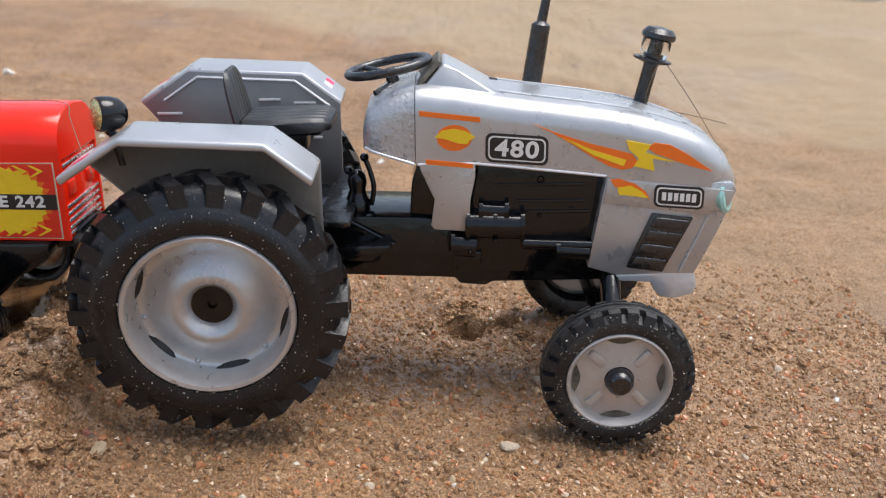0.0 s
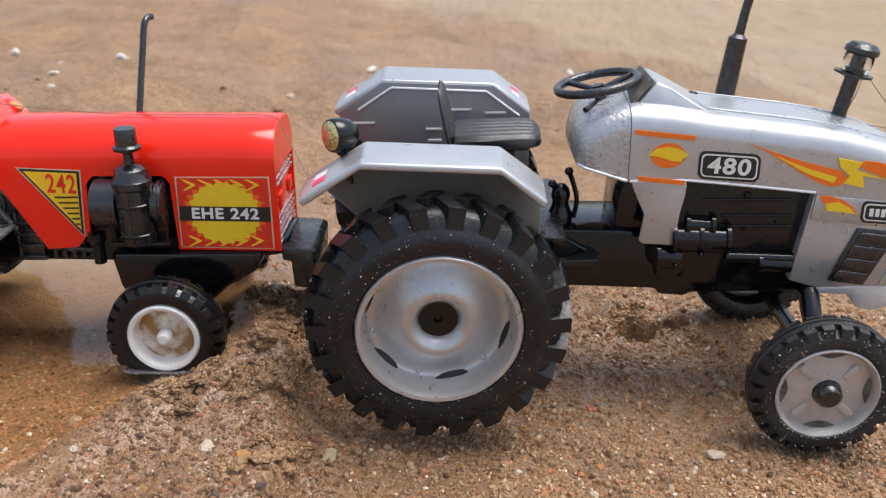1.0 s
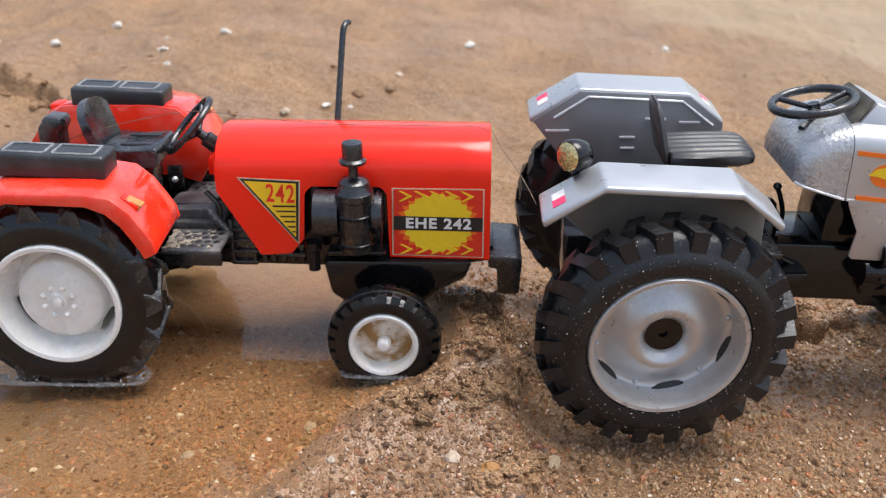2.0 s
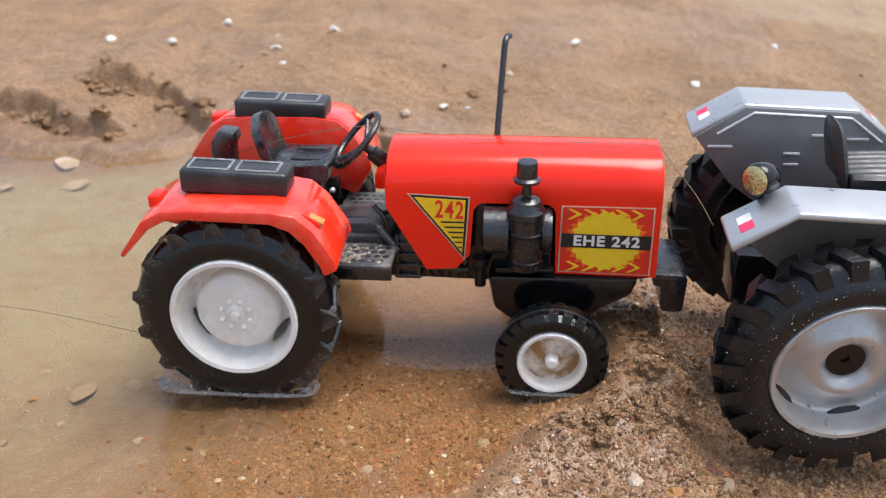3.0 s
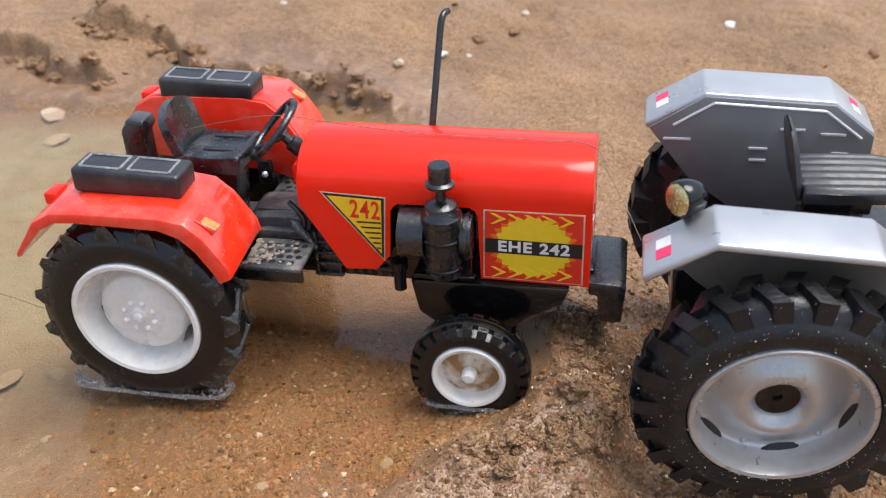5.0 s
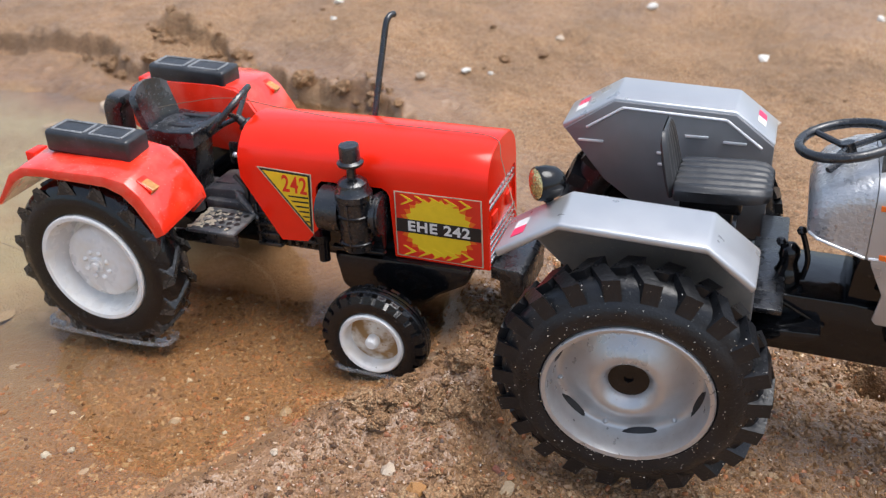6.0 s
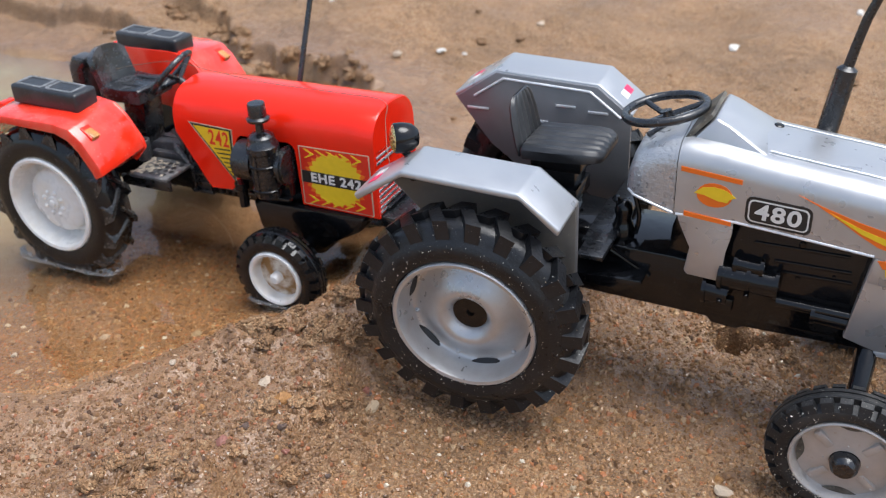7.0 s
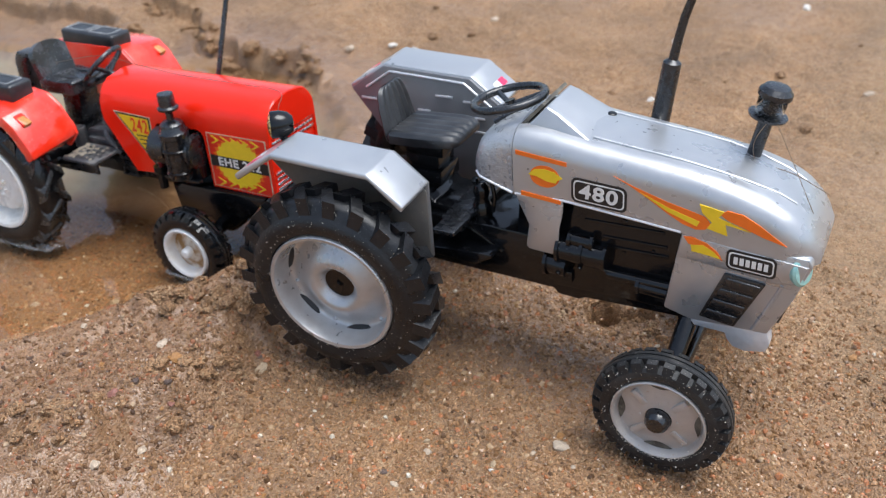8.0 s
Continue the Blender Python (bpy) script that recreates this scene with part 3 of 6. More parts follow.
def field_tyre(rim, m, R, r_in, width, lugs):
    """A big tyre: smooth bulging sidewalls and slanted square-ended lugs; its outer face is at height 0."""
    half = [(r_in, -0.0012), (r_in + 0.0007, 0.0001), (R * 0.70, 0.0008), (R * 0.765, 0.0006), (R * 0.80, -0.0003), (R * 0.835, -0.0012), (R * 0.885, -0.0019), (R * 0.922, -0.0036), (R * 0.938, -0.5 * width)]
    part("tyre", lathe(half + [(r, -width - h) for r, h in half[-2::-1]], m, 72, cap=False), RUBBER, rim, "black lugged rubber tyre with sand grains", 40)
    w = 0.0025
    for side in (0, 1):
        at = lambda h: -h if side == 0 else -width + h
        corners = []
        for r0, r1, grow in ((R * 0.775, R * 0.86, 1.0), (R - 0.0007, R, 0.86)):
            corners += [(r0, -w * grow / R, at(0.0006 if r0 < R * 0.9 else 0.0013)), (r0, w * grow / R, at(0.0006 if r0 < R * 0.9 else 0.0013)),
                        (r1, 0.11 + 0.85 * w * grow / R, at(0.57 * width)), (r1, 0.11 - 0.85 * w * grow / R, at(0.57 * width))]
        ring_of("lug", tread_block("lug", corners, RUBBER, 0.0005), rim, m, lugs, 0.5 * side)


def puddle_tyre(rim, m, R, r_in, width, lugs):
    """A tyre with low ridges that flare out into webs at the sidewall, with dished gaps between them."""
    half = [(r_in, -0.0010), (r_in + 0.0007, 0.0), (R * 0.74, 0.0006), (R * 0.825, 0.0003), (R * 0.855, -0.0004), (R * 0.915, -0.0008), (R * 0.957, -0.0024), (R * 0.970, -0.5 * width)]
    part("tyre", lathe(half + [(r, -width - h) for r, h in half[-2::-1]], m, 72, cap=False), RUBBER_WET, rim, "wet black tyre standing in water", 40)
    for side in (0, 1):
        at = lambda h: -h if side == 0 else -width + h
        corners = [(R * 0.825, -0.16, at(0.0001)), (R * 0.825, 0.16, at(0.0001)), (R * 0.90, 0.26 + 0.05, at(0.58 * width)), (R * 0.90, 0.26 - 0.05, at(0.58 * width)),
                   (R * 0.985, -0.045, at(0.0004)), (R * 0.985, 0.045, at(0.0004)), (R, 0.26 + 0.028, at(0.58 * width)), (R, 0.26 - 0.028, at(0.58 * width))]
        ring_of("lug", tread_block("lug", corners, RUBBER_WORN), rim, m, lugs, 0.5 * side)


def block_tyre(rim, m, R, r_in, width, blocks, mat, label):
    """A small front tyre: a smooth raised crown between two rows of shoulder blocks."""
    c = R * 0.895
    half = [(r_in, -0.0008), (r_in + 0.0006, 0.0001), ((r_in + c) / 2, 0.0006), (R * 0.845, 0.0002), (c - 0.0004, -0.0008), (c, -0.27 * width), (c + 0.0001, -0.285 * width), (R - 0.0003, -0.30 * width), (R, -0.34 * width), (R, -0.47 * width), (R - 0.0005, -0.48 * width), (R - 0.0005, -0.5 * width)]
    part("tyre", lathe(half + [(r, -width - h) for r, h in half[-2::-1]], m, 64, cap=False), mat, rim, label, 40)
    w = math.pi / blocks * 0.70
    for side in (0, 1):
        at = lambda h: -h if side == 0 else -width + h
        corners = [(R * 0.85, -w, at(-0.0002)), (R * 0.85, w, at(-0.0002)), (c - 0.0004, w, at(0.26 * width)), (c - 0.0004, -w, at(0.26 * width)),
                   (R * 0.972, -w * 0.9, at(0.0005)), (R * 0.972, w * 0.9, at(0.0005)), (R * 0.992, w * 0.9, at(0.255 * width)), (R * 0.992, -w * 0.9, at(0.255 * width))]
        ring_of("tread_block", tread_block("tread_block", corners, mat, 0.0002), rim, m, blocks, 0.5 * side)


def stuck_sand(rim, m, count, bands, sizes, seed, label):
    """Pale grains sticking to a wheel; bands of (radius from, to, height, share, how much they keep to the bottom)."""
    r = np.random.RandomState(seed)
    down = m.to_3x3().inverted() @ Vector((0, 0, -1))
    a0 = math.atan2(down.y, down.x)
    octa = np.array([(1, 0, 0), (0, 1, 0), (-1, 0, 0), (0, -1, 0), (0, 0, 1), (0, 0, -1)])
    tri = np.array([(0, 1, 4), (1, 2, 4), (2, 3, 4), (3, 0, 4), (1, 0, 5), (2, 1, 5), (3, 2, 5), (0, 3, 5)])
    verts = []
    for r0, r1, h, share, low in bands:
        n = int(count * share)
        a = a0 + (r.normal(0, low, n) if low else r.uniform(-math.pi, math.pi, n))
        rad = r.uniform(r0, r1, n)
        c = np.stack([rad * np.cos(a), rad * np.sin(a), np.full(n, h)], -1)
        size = sizes[0] * (sizes[1] / sizes[0]) ** (r.rand(n) ** 2)
        verts.append(c[:, None, :] + octa[None] * (1 + r.uniform(-0.35, 0.35, (n, 6, 1))) * size[:, None, None])
    v = np.concatenate(verts)
    me = bpy.data.meshes.new("sand")
    me.from_pydata(v.reshape(-1, 3).tolist(), [], (tri[None] + 6 * np.arange(len(v))[:, None, None]).reshape(-1, 3).tolist())
    me.materials.append(PALE_GRAIN)
    me.transform(Matrix.Translation(-root_of(rim).location) @ m)
    ob = new("sand", me)
    ob.parent = rim
    tagged(ob, label, kind="stuff")


def knob(m, x, y, h, r, flat=0.7):
    """A rivet head on a wheel face."""
    return lathe([(r, h), (r * 0.85, h + r * flat * 0.6), (r * 0.45, h + r * flat), (0, h + r * flat * 1.1)], m @ Matrix.Translation((x, y, 0)), 10)


def dark_lens(m, radius, half, depth, h0, h1, a0):
    """A lens-shaped dark sheet near the edge of a wheel disc, painting the shade of an opening."""
    bm = bmesh.new()
    top, bot = [], []
    for k in range(9):
        s = -1 + k / 4
        a = a0 + s * half
        bow = depth * (1 - s * s)
        top.append(bm.verts.new((radius * math.cos(a), radius * math.sin(a), h1)))
        bot.append(bm.verts.new(((radius - bow - 1e-5) * math.cos(a), (radius - bow - 1e-5) * math.sin(a), h0)))
    for k in range(8):
        bm.faces.new((top[k], top[k + 1], bot[k + 1], bot[k]))
    bm.transform(m)
    return bm


def silver_rear_wheel(root, x, y, z, far=False):
    m = wheel_pose(x, y, z, far, 4.3, 4.0)
    rim = part("wheel", lathe([(0.0210, -0.0014), (0.0211, 0.0002), (0.0207, 0.0006), (0.0197, 0.0004), (0.0193, -0.0008), (0.0190, -0.0040), (0.0186, -0.0072), (0.0178, -0.0080), (0.0162, -0.0079),
                               (0.0140, -0.0068), (0.0116, -0.0050), (0.0096, -0.0036), (0.0081, -0.0031), (0.0069, -0.0036), (0.0058, -0.0052), (0.0051, -0.0060), (0.0051, -0.008)], m, 72, cap=False),
               SILVER_WHEEL, root, "silver painted dished rim with bolts and slots", 50)
    field_tyre(rim, m, 0.0341, 0.0209, 0.0128, 22)
    stuck_sand(rim, m, 330, [(0.0215, 0.0275, 0.0007, 0.45, 0), (0.0280, 0.0338, -0.0012, 0.35, 0), (0.0205, 0.0214, 0.0006, 0.2, 1.0)], (0.00010, 0.00024), 51 + far, "pale sand grains stuck to the tyre")
    part("hub", lathe([(0.0052, -0.0080), (0.0052, -0.0062), (0.0012, -0.0064), (0.0008, -0.0072), (0, -0.0072)], m, 40), BLACK, rim, "black plastic hub")
    for k in range(6):
        a = radians(-48 + 60 * k)
        # no hole is cut: a black sheet gives the slot's dark inside
        part("slot", dark_lens(m, 0.0187, 0.27, 0.0013, -0.0078, -0.0066, a + radians(30)), STICKER_BLACK, rim, smooth=0)
        part("bolt", knob(m, 0.0175 * math.cos(a), 0.0175 * math.sin(a), -0.0080, 0.0008, 1.1), SILVER_WHEEL, rim)
    part("back_plate", lathe([(0.0200, -0.0118), (0.0, -0.0118)], m, 40, cap=False), BLACK, rim)
    return rim


def silver_front_wheel(root, x, y, z, far=False):
    m = wheel_pose(x, y, z, far, 3.0)
    rim = part("wheel", lathe([(0.0136, -0.001), (0.0136, 0.0003), (0.0132, 0.0006), (0.0127, 0.0003), (0.0124, -0.0014), (0.0119, -0.0022), (0.0100, -0.0020), (0.0065, -0.0012), (0.0050, -0.0010), (0.0038, -0.0008), (0.0036, -0.002)], m, 56, cap=False),
               GREY_WHEEL, root, "dull silver pressed rim with four ribs", 50)
    block_tyre(rim, m, 0.0199, 0.0133, 0.0085, 26, RUBBER_DUSTY, "black rubber front tyre dusted with sand")
    stuck_sand(rim, m, 420, [(0.0130, 0.0142, 0.0006, 0.45, 0.9), (0.0124, 0.0130, 0.0000, 0.2, 0.8), (0.0140, 0.0172, 0.0007, 0.15, 0), (0.0170, 0.0194, 0.0002, 0.2, 0)], (0.00010, 0.00026), 61 + far, "pale sand grains stuck to rim and tyre")
    part("hub_cap", lathe([(0.0036, -0.002), (0.0036, 0.0002), (0.0033, 0.0016), (0.0024, 0.0026), (0.0, 0.0030)], m, 32), BLACK_MATT, rim, "black domed hub cap")
    for k in range(4):
        a = radians(45 + 90 * k)
        r = m @ pose(0, 0, 0, 0, 0, math.degrees(a))
        b = box(0.0055, 0.0108, -0.0011, 0.0011, -0.0022, -0.0008, 0.0004)
        b.transform(r)
        rib = part("rib", b, GREY_WHEEL, rim)
        part("rivet", knob(r, 0.0101, 0, -0.0009, 0.0004), GREY_WHEEL, rib)
        # the recess is a dark sheet, its shade put into the colour
        part("recess", dark_lens(m, 0.0118, 0.36, 0.0020, -0.0019, -0.0017, a + radians(45)), DASH, rim, smooth=0)
        a2 = a + radians(45)
        part("bolt", knob(m, 0.0053 * math.cos(a2), 0.0053 * math.sin(a2), -0.0010, 0.00035), GREY_WHEEL, rim)
    return rim


def red_rear_wheel(root, x, y, z, far=False):
    m = wheel_pose(x, y, z, far)
    rim = part("wheel", lathe([(0.0180, -0.001), (0.0180, 0.0004), (0.0175, 0.0008), (0.0164, 0.0006), (0.0160, -0.0008), (0.0155, -0.0050), (0.0140, -0.0085), (0.0122, -0.0075), (0.0118, -0.0042), (0.0112, -0.0034), (0.0080, -0.0026), (0.0048, -0.0022), (0.0, -0.0020)], m, 64, cap=False),
               WHITE, root, "white plastic deep dished rim", 45)
    puddle_tyre(rim, m, 0.0292, 0.0178, 0.0120, 15)
    part("hub", lathe([(0.0026, -0.0024), (0.0025, -0.0014), (0.0020, -0.0013), (0.0019, -0.0016), (0.0014, -0.0015), (0.0013, -0.0006), (0.0, -0.0003)], m, 28), WHITE, rim)
    for k in range(8):
        a = radians(22.5 + 45 * k)
        part("bolt", knob(m, 0.0043 * math.cos(a), 0.0043 * math.sin(a), -0.0022, 0.0009, 1.0), WHITE, rim)
    for k in range(3):
        # dark sheets stand for the shaded slots in the dish
        part("slot", dark_lens(m, 0.0140, 0.34, 0.0022, -0.0078, -0.0066, radians(-35 + 120 * k)), DASH, rim, smooth=0)
    part("back_plate", lathe([(0.0165, -0.0115), (0.0, -0.0115)], m, 40, cap=False), BLACK, rim)
    return rim


def red_front_wheel(root, x, y, z, far=False):
    m = wheel_pose(x, y, z, far)
    rim = part("wheel", lathe([(0.0099, -0.001), (0.0099, 0.0003), (0.0095, 0.0007), (0.0087, 0.0006), (0.0083, 0.0001), (0.0081, -0.0015), (0.0079, -0.0036)], m, 48, cap=False),
               WHITE, root, "white plastic rim stained with mud", 45)
    part("dish", lathe([(0.0079, -0.0036), (0.0070, -0.0037), (0.0058, -0.0032), (0.0040, -0.0026), (0.0028, -0.0022), (0.0, -0.0020)], m, 48, cap=False), WHITE_DIRTY, rim, "muddy white dished centre", 45)
    block_tyre(rim, m, 0.0162, 0.0098, 0.0078, 24, RUBBER_WET, "wet black front tyre with block tread")
    part("hub_cap", lathe([(0.0020, -0.0022), (0.0019, 0.0), (0.0013, 0.0008), (0.0, 0.0010)], m, 24), WHITE, rim)
    return rim


# ---- the silver tractor ----
CY = 0.2525
silver = thing("toy_tractor", (-0.02, CY, 0.0), "silver toy tractor with orange stickers on the sand", "toy tractor", "toy tractors")


def loft(sections):
    bm = bmesh.new()
    rings = [[bm.verts.new(p) for p in s] for s in sections]
    n = len(rings[0])
    for a, b in zip(rings, rings[1:]):
        for k in range(n):
            bm.faces.new((a[k], a[(k + 1) % n], b[(k + 1) % n], b[k]))
    bm.faces.new(rings[0][::-1])
    bm.faces.new(rings[-1])
    return bm


def hood_section(x, cy, hw, zb, zt, r, crown=0.0008, lean=0.0):
    pts = [(x, cy - hw, zb), (x, cy - hw, (zb + zt - r) / 2)]
    for k in range(6):
        a = radians(90 * k / 5)
        pts.append((x + lean * math.sin(a), cy - hw + r * (1 - math.cos(a)), zt - r + r * math.sin(a)))
    pts.append((x + lean, cy, zt + crown))
    return pts + [(p[0], 2 * cy - p[1], p[2]) for p in pts[-2::-1]]


def clean_line(pairs, x):
    return float(np.interp(x, [p[0] for p in pairs], [p[1] for p in pairs]))


S_TOP = [(-0.0195, 0.0768), (-0.0185, 0.0808), (-0.016, 0.0836), (-0.010, 0.0862), (-0.004, 0.0871), (0.004, 0.0864), (0.018, 0.0843), (0.046, 0.0808), (0.056, 0.0785), (0.0655, 0.0755), (0.0720, 0.0720), (0.0762, 0.0680), (0.0793, 0.0622)]
S_LOW = [(-0.0195, 0.0712), (-0.006, 0.0672), (0.0108, 0.0674), (0.0429, 0.0640), (0.0793, 0.0585)]
S_WID = [(-0.0195, 0.0140), (-0.017, 0.0165), (-0.012, 0.0172), (-0.0068, 0.0172), (-0.0060, 0.0175), (0.069, 0.0175), (0.0735, 0.0166), (0.0770, 0.0148), (0.0793, 0.0115)]


def silver_sections(xs):
    out = []
    for x in xs:
        zt, zb = clean_line(S_TOP, x), clean_line(S_LOW, x)
        out.append(hood_section(x, CY, clean_line(S_WID, x), zb, zt, min(0.0062, (zt - zb) * 0.6)))
    return out


hood = part("hood", loft(silver_sections([-0.0058, -0.004, 0.0, 0.004, 0.011, 0.018, 0.030, 0.043, 0.050, 0.056, 0.061, 0.0655, 0.069, 0.0715, 0.0738, 0.0758, 0.0775, 0.0786, 0.0793])), SILVER, silver, "silver hood with rounded nose", 40)
part("fuel_tank", loft(silver_sections([-0.0195, -0.0185, -0.017, -0.014, -0.010, -0.0075, -0.0060])), SILVER_ROUGH, silver, "crinkled silver tank behind the hood", 40)
for s in (-1, 1):
    line = [(x, CY + s * (0.0095 - 0.0025 * step(np.array(x), 0.05, 0.078)), clean_line(S_TOP, x) + 0.00055) for x in (0.0155, 0.020, 0.030, 0.040, 0.050, 0.058, 0.066, 0.071)]
    part("crease", tube([(x, float(y), z - 0.0004) for x, y, z in line], 0.0005, 8), SILVER, hood)
for s in (-1, 1):
    xs = (-0.0054, 0.0, 0.0096, 0.018, 0.026, 0.035, 0.0436)
    part("edge_lip", tube([(x, CY + s * (clean_line(S_WID, x) - 0.0001), clean_line(S_LOW, x) + 0.0002) for x in xs], 0.00042, 8), SILVER_EDGE, hood)
    xs = (-0.0190, -0.0170, -0.0140, -0.0100, -0.0062)
    part("edge_lip", tube([(x, CY + s * clean_line(S_WID, x), clean_line(S_LOW, x) + 0.0002) for x in xs], 0.0004, 8), SILVER_EDGE, hood)
# raised dashboard cowl
cowl = bmesh.new()
cw = [[(-0.0050, 0.0850), (0.0015, 0.0922), (0.0050, 0.0905), (0.0175, 0.0834), (0.0175, 0.0820), (-0.0050, 0.0820)]]
va = [cowl.verts.new((x, CY - (0.0125 if z < 0.088 else 0.0095), z)) for x, z in cw[0]]
vb = [cowl.verts.new((x, CY + (0.0125 if z < 0.088 else 0.0095), z)) for x, z in cw[0]]
cowl.faces.new(va)
cowl.faces.new(vb[::-1])
for k in range(6):
    cowl.faces.new((va[k], vb[k], vb[(k + 1) % 6], va[(k + 1) % 6]))
bmesh.ops.recalc_face_normals(cowl, faces=cowl.faces)
part("cowl", bev(cowl, 0.0008), SILVER, silver, "raised silver dashboard cowl")
dash = hexa([(-0.0054, CY - 0.0118, 0.0855), (-0.0054, CY + 0.0118, 0.0855), (0.0008, CY + 0.0090, 0.0921), (0.0008, CY - 0.0090, 0.0921),
             (-0.0062, CY - 0.0118, 0.0862), (-0.0062, CY + 0.0118, 0.0862), (0.0000, CY + 0.0090, 0.0928), (0.0000, CY - 0.0090, 0.0928)])
part("dashboard", bev(dash, 0.0002), DASH, silver, "scuffed dark dashboard plate")
part("tank_cap", lathe([(0.0015, 0.0), (0.0015, 0.0009), (0.0011, 0.0012), (0, 0.0013)], pose(0.0150, CY + 0.0080, 0.0842, 0, 5, 0), 20), BLACK, silver, "small black cap on the hood")
# side panels below the hood
front = prism([(0.0438, 0.0642), (0.0400, 0.0385), (0.0478, 0.0362), (0.0690, 0.0366), (0.0745, 0.0490), (0.0782, 0.0600), (0.0772, 0.0620)], CY - 0.0170, CY + 0.0170, 0.0006)
front_panel = part("front_panel", front, SILVER, silver, "silver front side panel")
for s in (-1, 1):
    y0, y1 = sorted((CY + s * 0.0170, CY + s * 0.0177))
    part("trim_band", prism([(0.0440, 0.0636), (0.0432, 0.0566), (0.0700, 0.0536), (0.0755, 0.0545), (0.0772, 0.0600)], y0, y1, 0.0002), SILVER, front_panel)
    part("leg_panel", prism([(-0.0050, 0.0676), (-0.0045, 0.0655), (-0.0010, 0.0580), (-0.0020, 0.0508), (-0.0010, 0.0497), (0.0070, 0.0492), (0.0079, 0.0500), (0.0084, 0.0580), (0.0096, 0.0640), (0.0096, 0.0676)], y0, y1, 0.00025), SILVER, silver, "silver side panel below the tank")
    part("panel_ridge", tube([(0.0712, CY + s * 0.0170, 0.0530), (0.0690, CY + s * 0.0170, 0.0470), (0.0648, CY + s * 0.0170, 0.0372)], 0.0005, 8), SILVER, front_panel)
    g0, g1 = sorted((CY + s * 0.0170, CY + s * 0.0180))
    grille = part("side_grille", prism([(0.0503, 0.0388), (0.0562, 0.0540), (0.0672, 0.0527), (0.0601, 0.0374)], g0, g1, 0.0003), BLACK_MATT, front_panel, "black louvred side vent")
    for k in range(4):
        a, b = k / 4 + 0.02, (k + 1) / 4 - 0.035
        at = lambda u, v: (0.0508 + 0.0060 * v + u * (0.0090 + 0.0012 * v), 0.0391 + 0.0146 * v - u * 0.0012)
        yy0, yy1 = sorted((CY + s * 0.0178, CY + s * 0.0186))
        part("louvre", prism([at(0.03, a), at(0.05, b), at(0.95, b), at(0.97, a)], yy0, yy1, 0.0005, 3), BLACK_MATT, grille)
tab = prism([(0.0478, 0.0362), (0.0480, 0.0345), (0.0575, 0.0340), (0.0585, 0.0318), (0.0600, 0.0300), (0.0635, 0.0292), (0.0690, 0.0304), (0.0700, 0.0330), (0.0690, 0.0372)], CY - 0.0168, CY - 0.0120, 0.0004)
part("front_bracket", tab, BRIGHT_LIP, silver, "silver front bracket lip")
tab = prism([(0.0478, 0.0362), (0.0480, 0.0345), (0.0575, 0.0340), (0.0600, 0.0300), (0.0690, 0.0304), (0.0690, 0.0372)], CY + 0.0120, CY + 0.0168, 0.0004)
part("front_bracket", tab, BRIGHT_LIP, silver)
part("front_grille", prism([(0.0690, 0.0385), (0.0740, 0.0500), (0.0752, 0.0500), (0.0708, 0.0370)], CY - 0.0115, CY + 0.0115, 0.0003), BLACK_MATT, silver, "black radiator grille on the nose")
for s in (-1, 1):
    b = lathe([(0.0033, -0.001), (0.0033, 0.0006), (0.0027, 0.0014), (0.0, 0.0018)], pose(0.0752, CY + s * 0.0155, 0.0576, 0, 80, s * 40) @ Matrix.Diagonal((1.3, 1.0, 0.9, 1)), 24)
    part("headlight", b, LAMP_TEAL, silver, "pale teal headlight lens")

# stickers on the side
DY = CY - 0.0175
sticker = lambda name, pts, mat, lift=0.0: part(name, prism(pts, DY - 0.00016 - lift, DY + 0.0001), mat, hood, smooth=0)
sticker("stripe", [(-0.0048, 0.0814), (0.0107, 0.0797), (0.0107, 0.0784), (-0.0048, 0.0801)], ORANGE)
part("stripe", prism([(-0.0032, 0.0688), (0.0090, 0.0676), (0.0090, 0.0664), (-0.0032, 0.0676)], DY - 0.0005, DY), ORANGE, hood, smooth=0)
oval = [(0.0041 + 0.0045 * math.cos(a), 0.0744 + 0.0034 * math.sin(a)) for a in (2 * math.pi * k / 20 for k in range(20))]
sticker("emblem", oval, ORANGE)
sticker("emblem", [(-0.0010, 0.0745), (0.0010, 0.0763), (0.0040, 0.0768), (0.0070, 0.0762), (0.0095, 0.0745), (0.0080, 0.0738), (0.0075, 0.0728), (0.0050, 0.0730), (0.0015, 0.0742)], YELLOW, 0.0001)
sl = -0.075
sticker("number_plate", rounded(0.0121, 0.0283, 0.0675, 0.0752, 0.0018, sl), STICKER_BLACK)
sticker("number_plate", rounded(0.0128, 0.0276, 0.0682, 0.0745, 0.0014, sl), STICKER_WHITE, 0.00008)
sticker("number_plate", rounded(0.0132, 0.0272, 0.0686, 0.0741, 0.0012, sl), STICKER_BLACK, 0.00016)
part("lettering", lettering("480", 0.0060, 0.0202, DY - 0.00040, 0.0713, math.degrees(math.atan(sl)), 0.00016, 1.16), STICKER_WHITE, hood, "white number on the badge", 0)
sticker("flash", [(0.0243, 0.0779), (0.0300, 0.0757), (0.0390, 0.0728), (0.0455, 0.0712), (0.0500, 0.0700), (0.0515, 0.0680), (0.0500, 0.0662), (0.0475, 0.0658), (0.0440, 0.0668), (0.0400, 0.0690), (0.0340, 0.0728), (0.0290, 0.0757)], ORANGE)
sticker("flash", [(0.0320, 0.0743), (0.0400, 0.0710), (0.0485, 0.0684), (0.0478, 0.0668), (0.0400, 0.0697)], YELLOW, 0.00009)
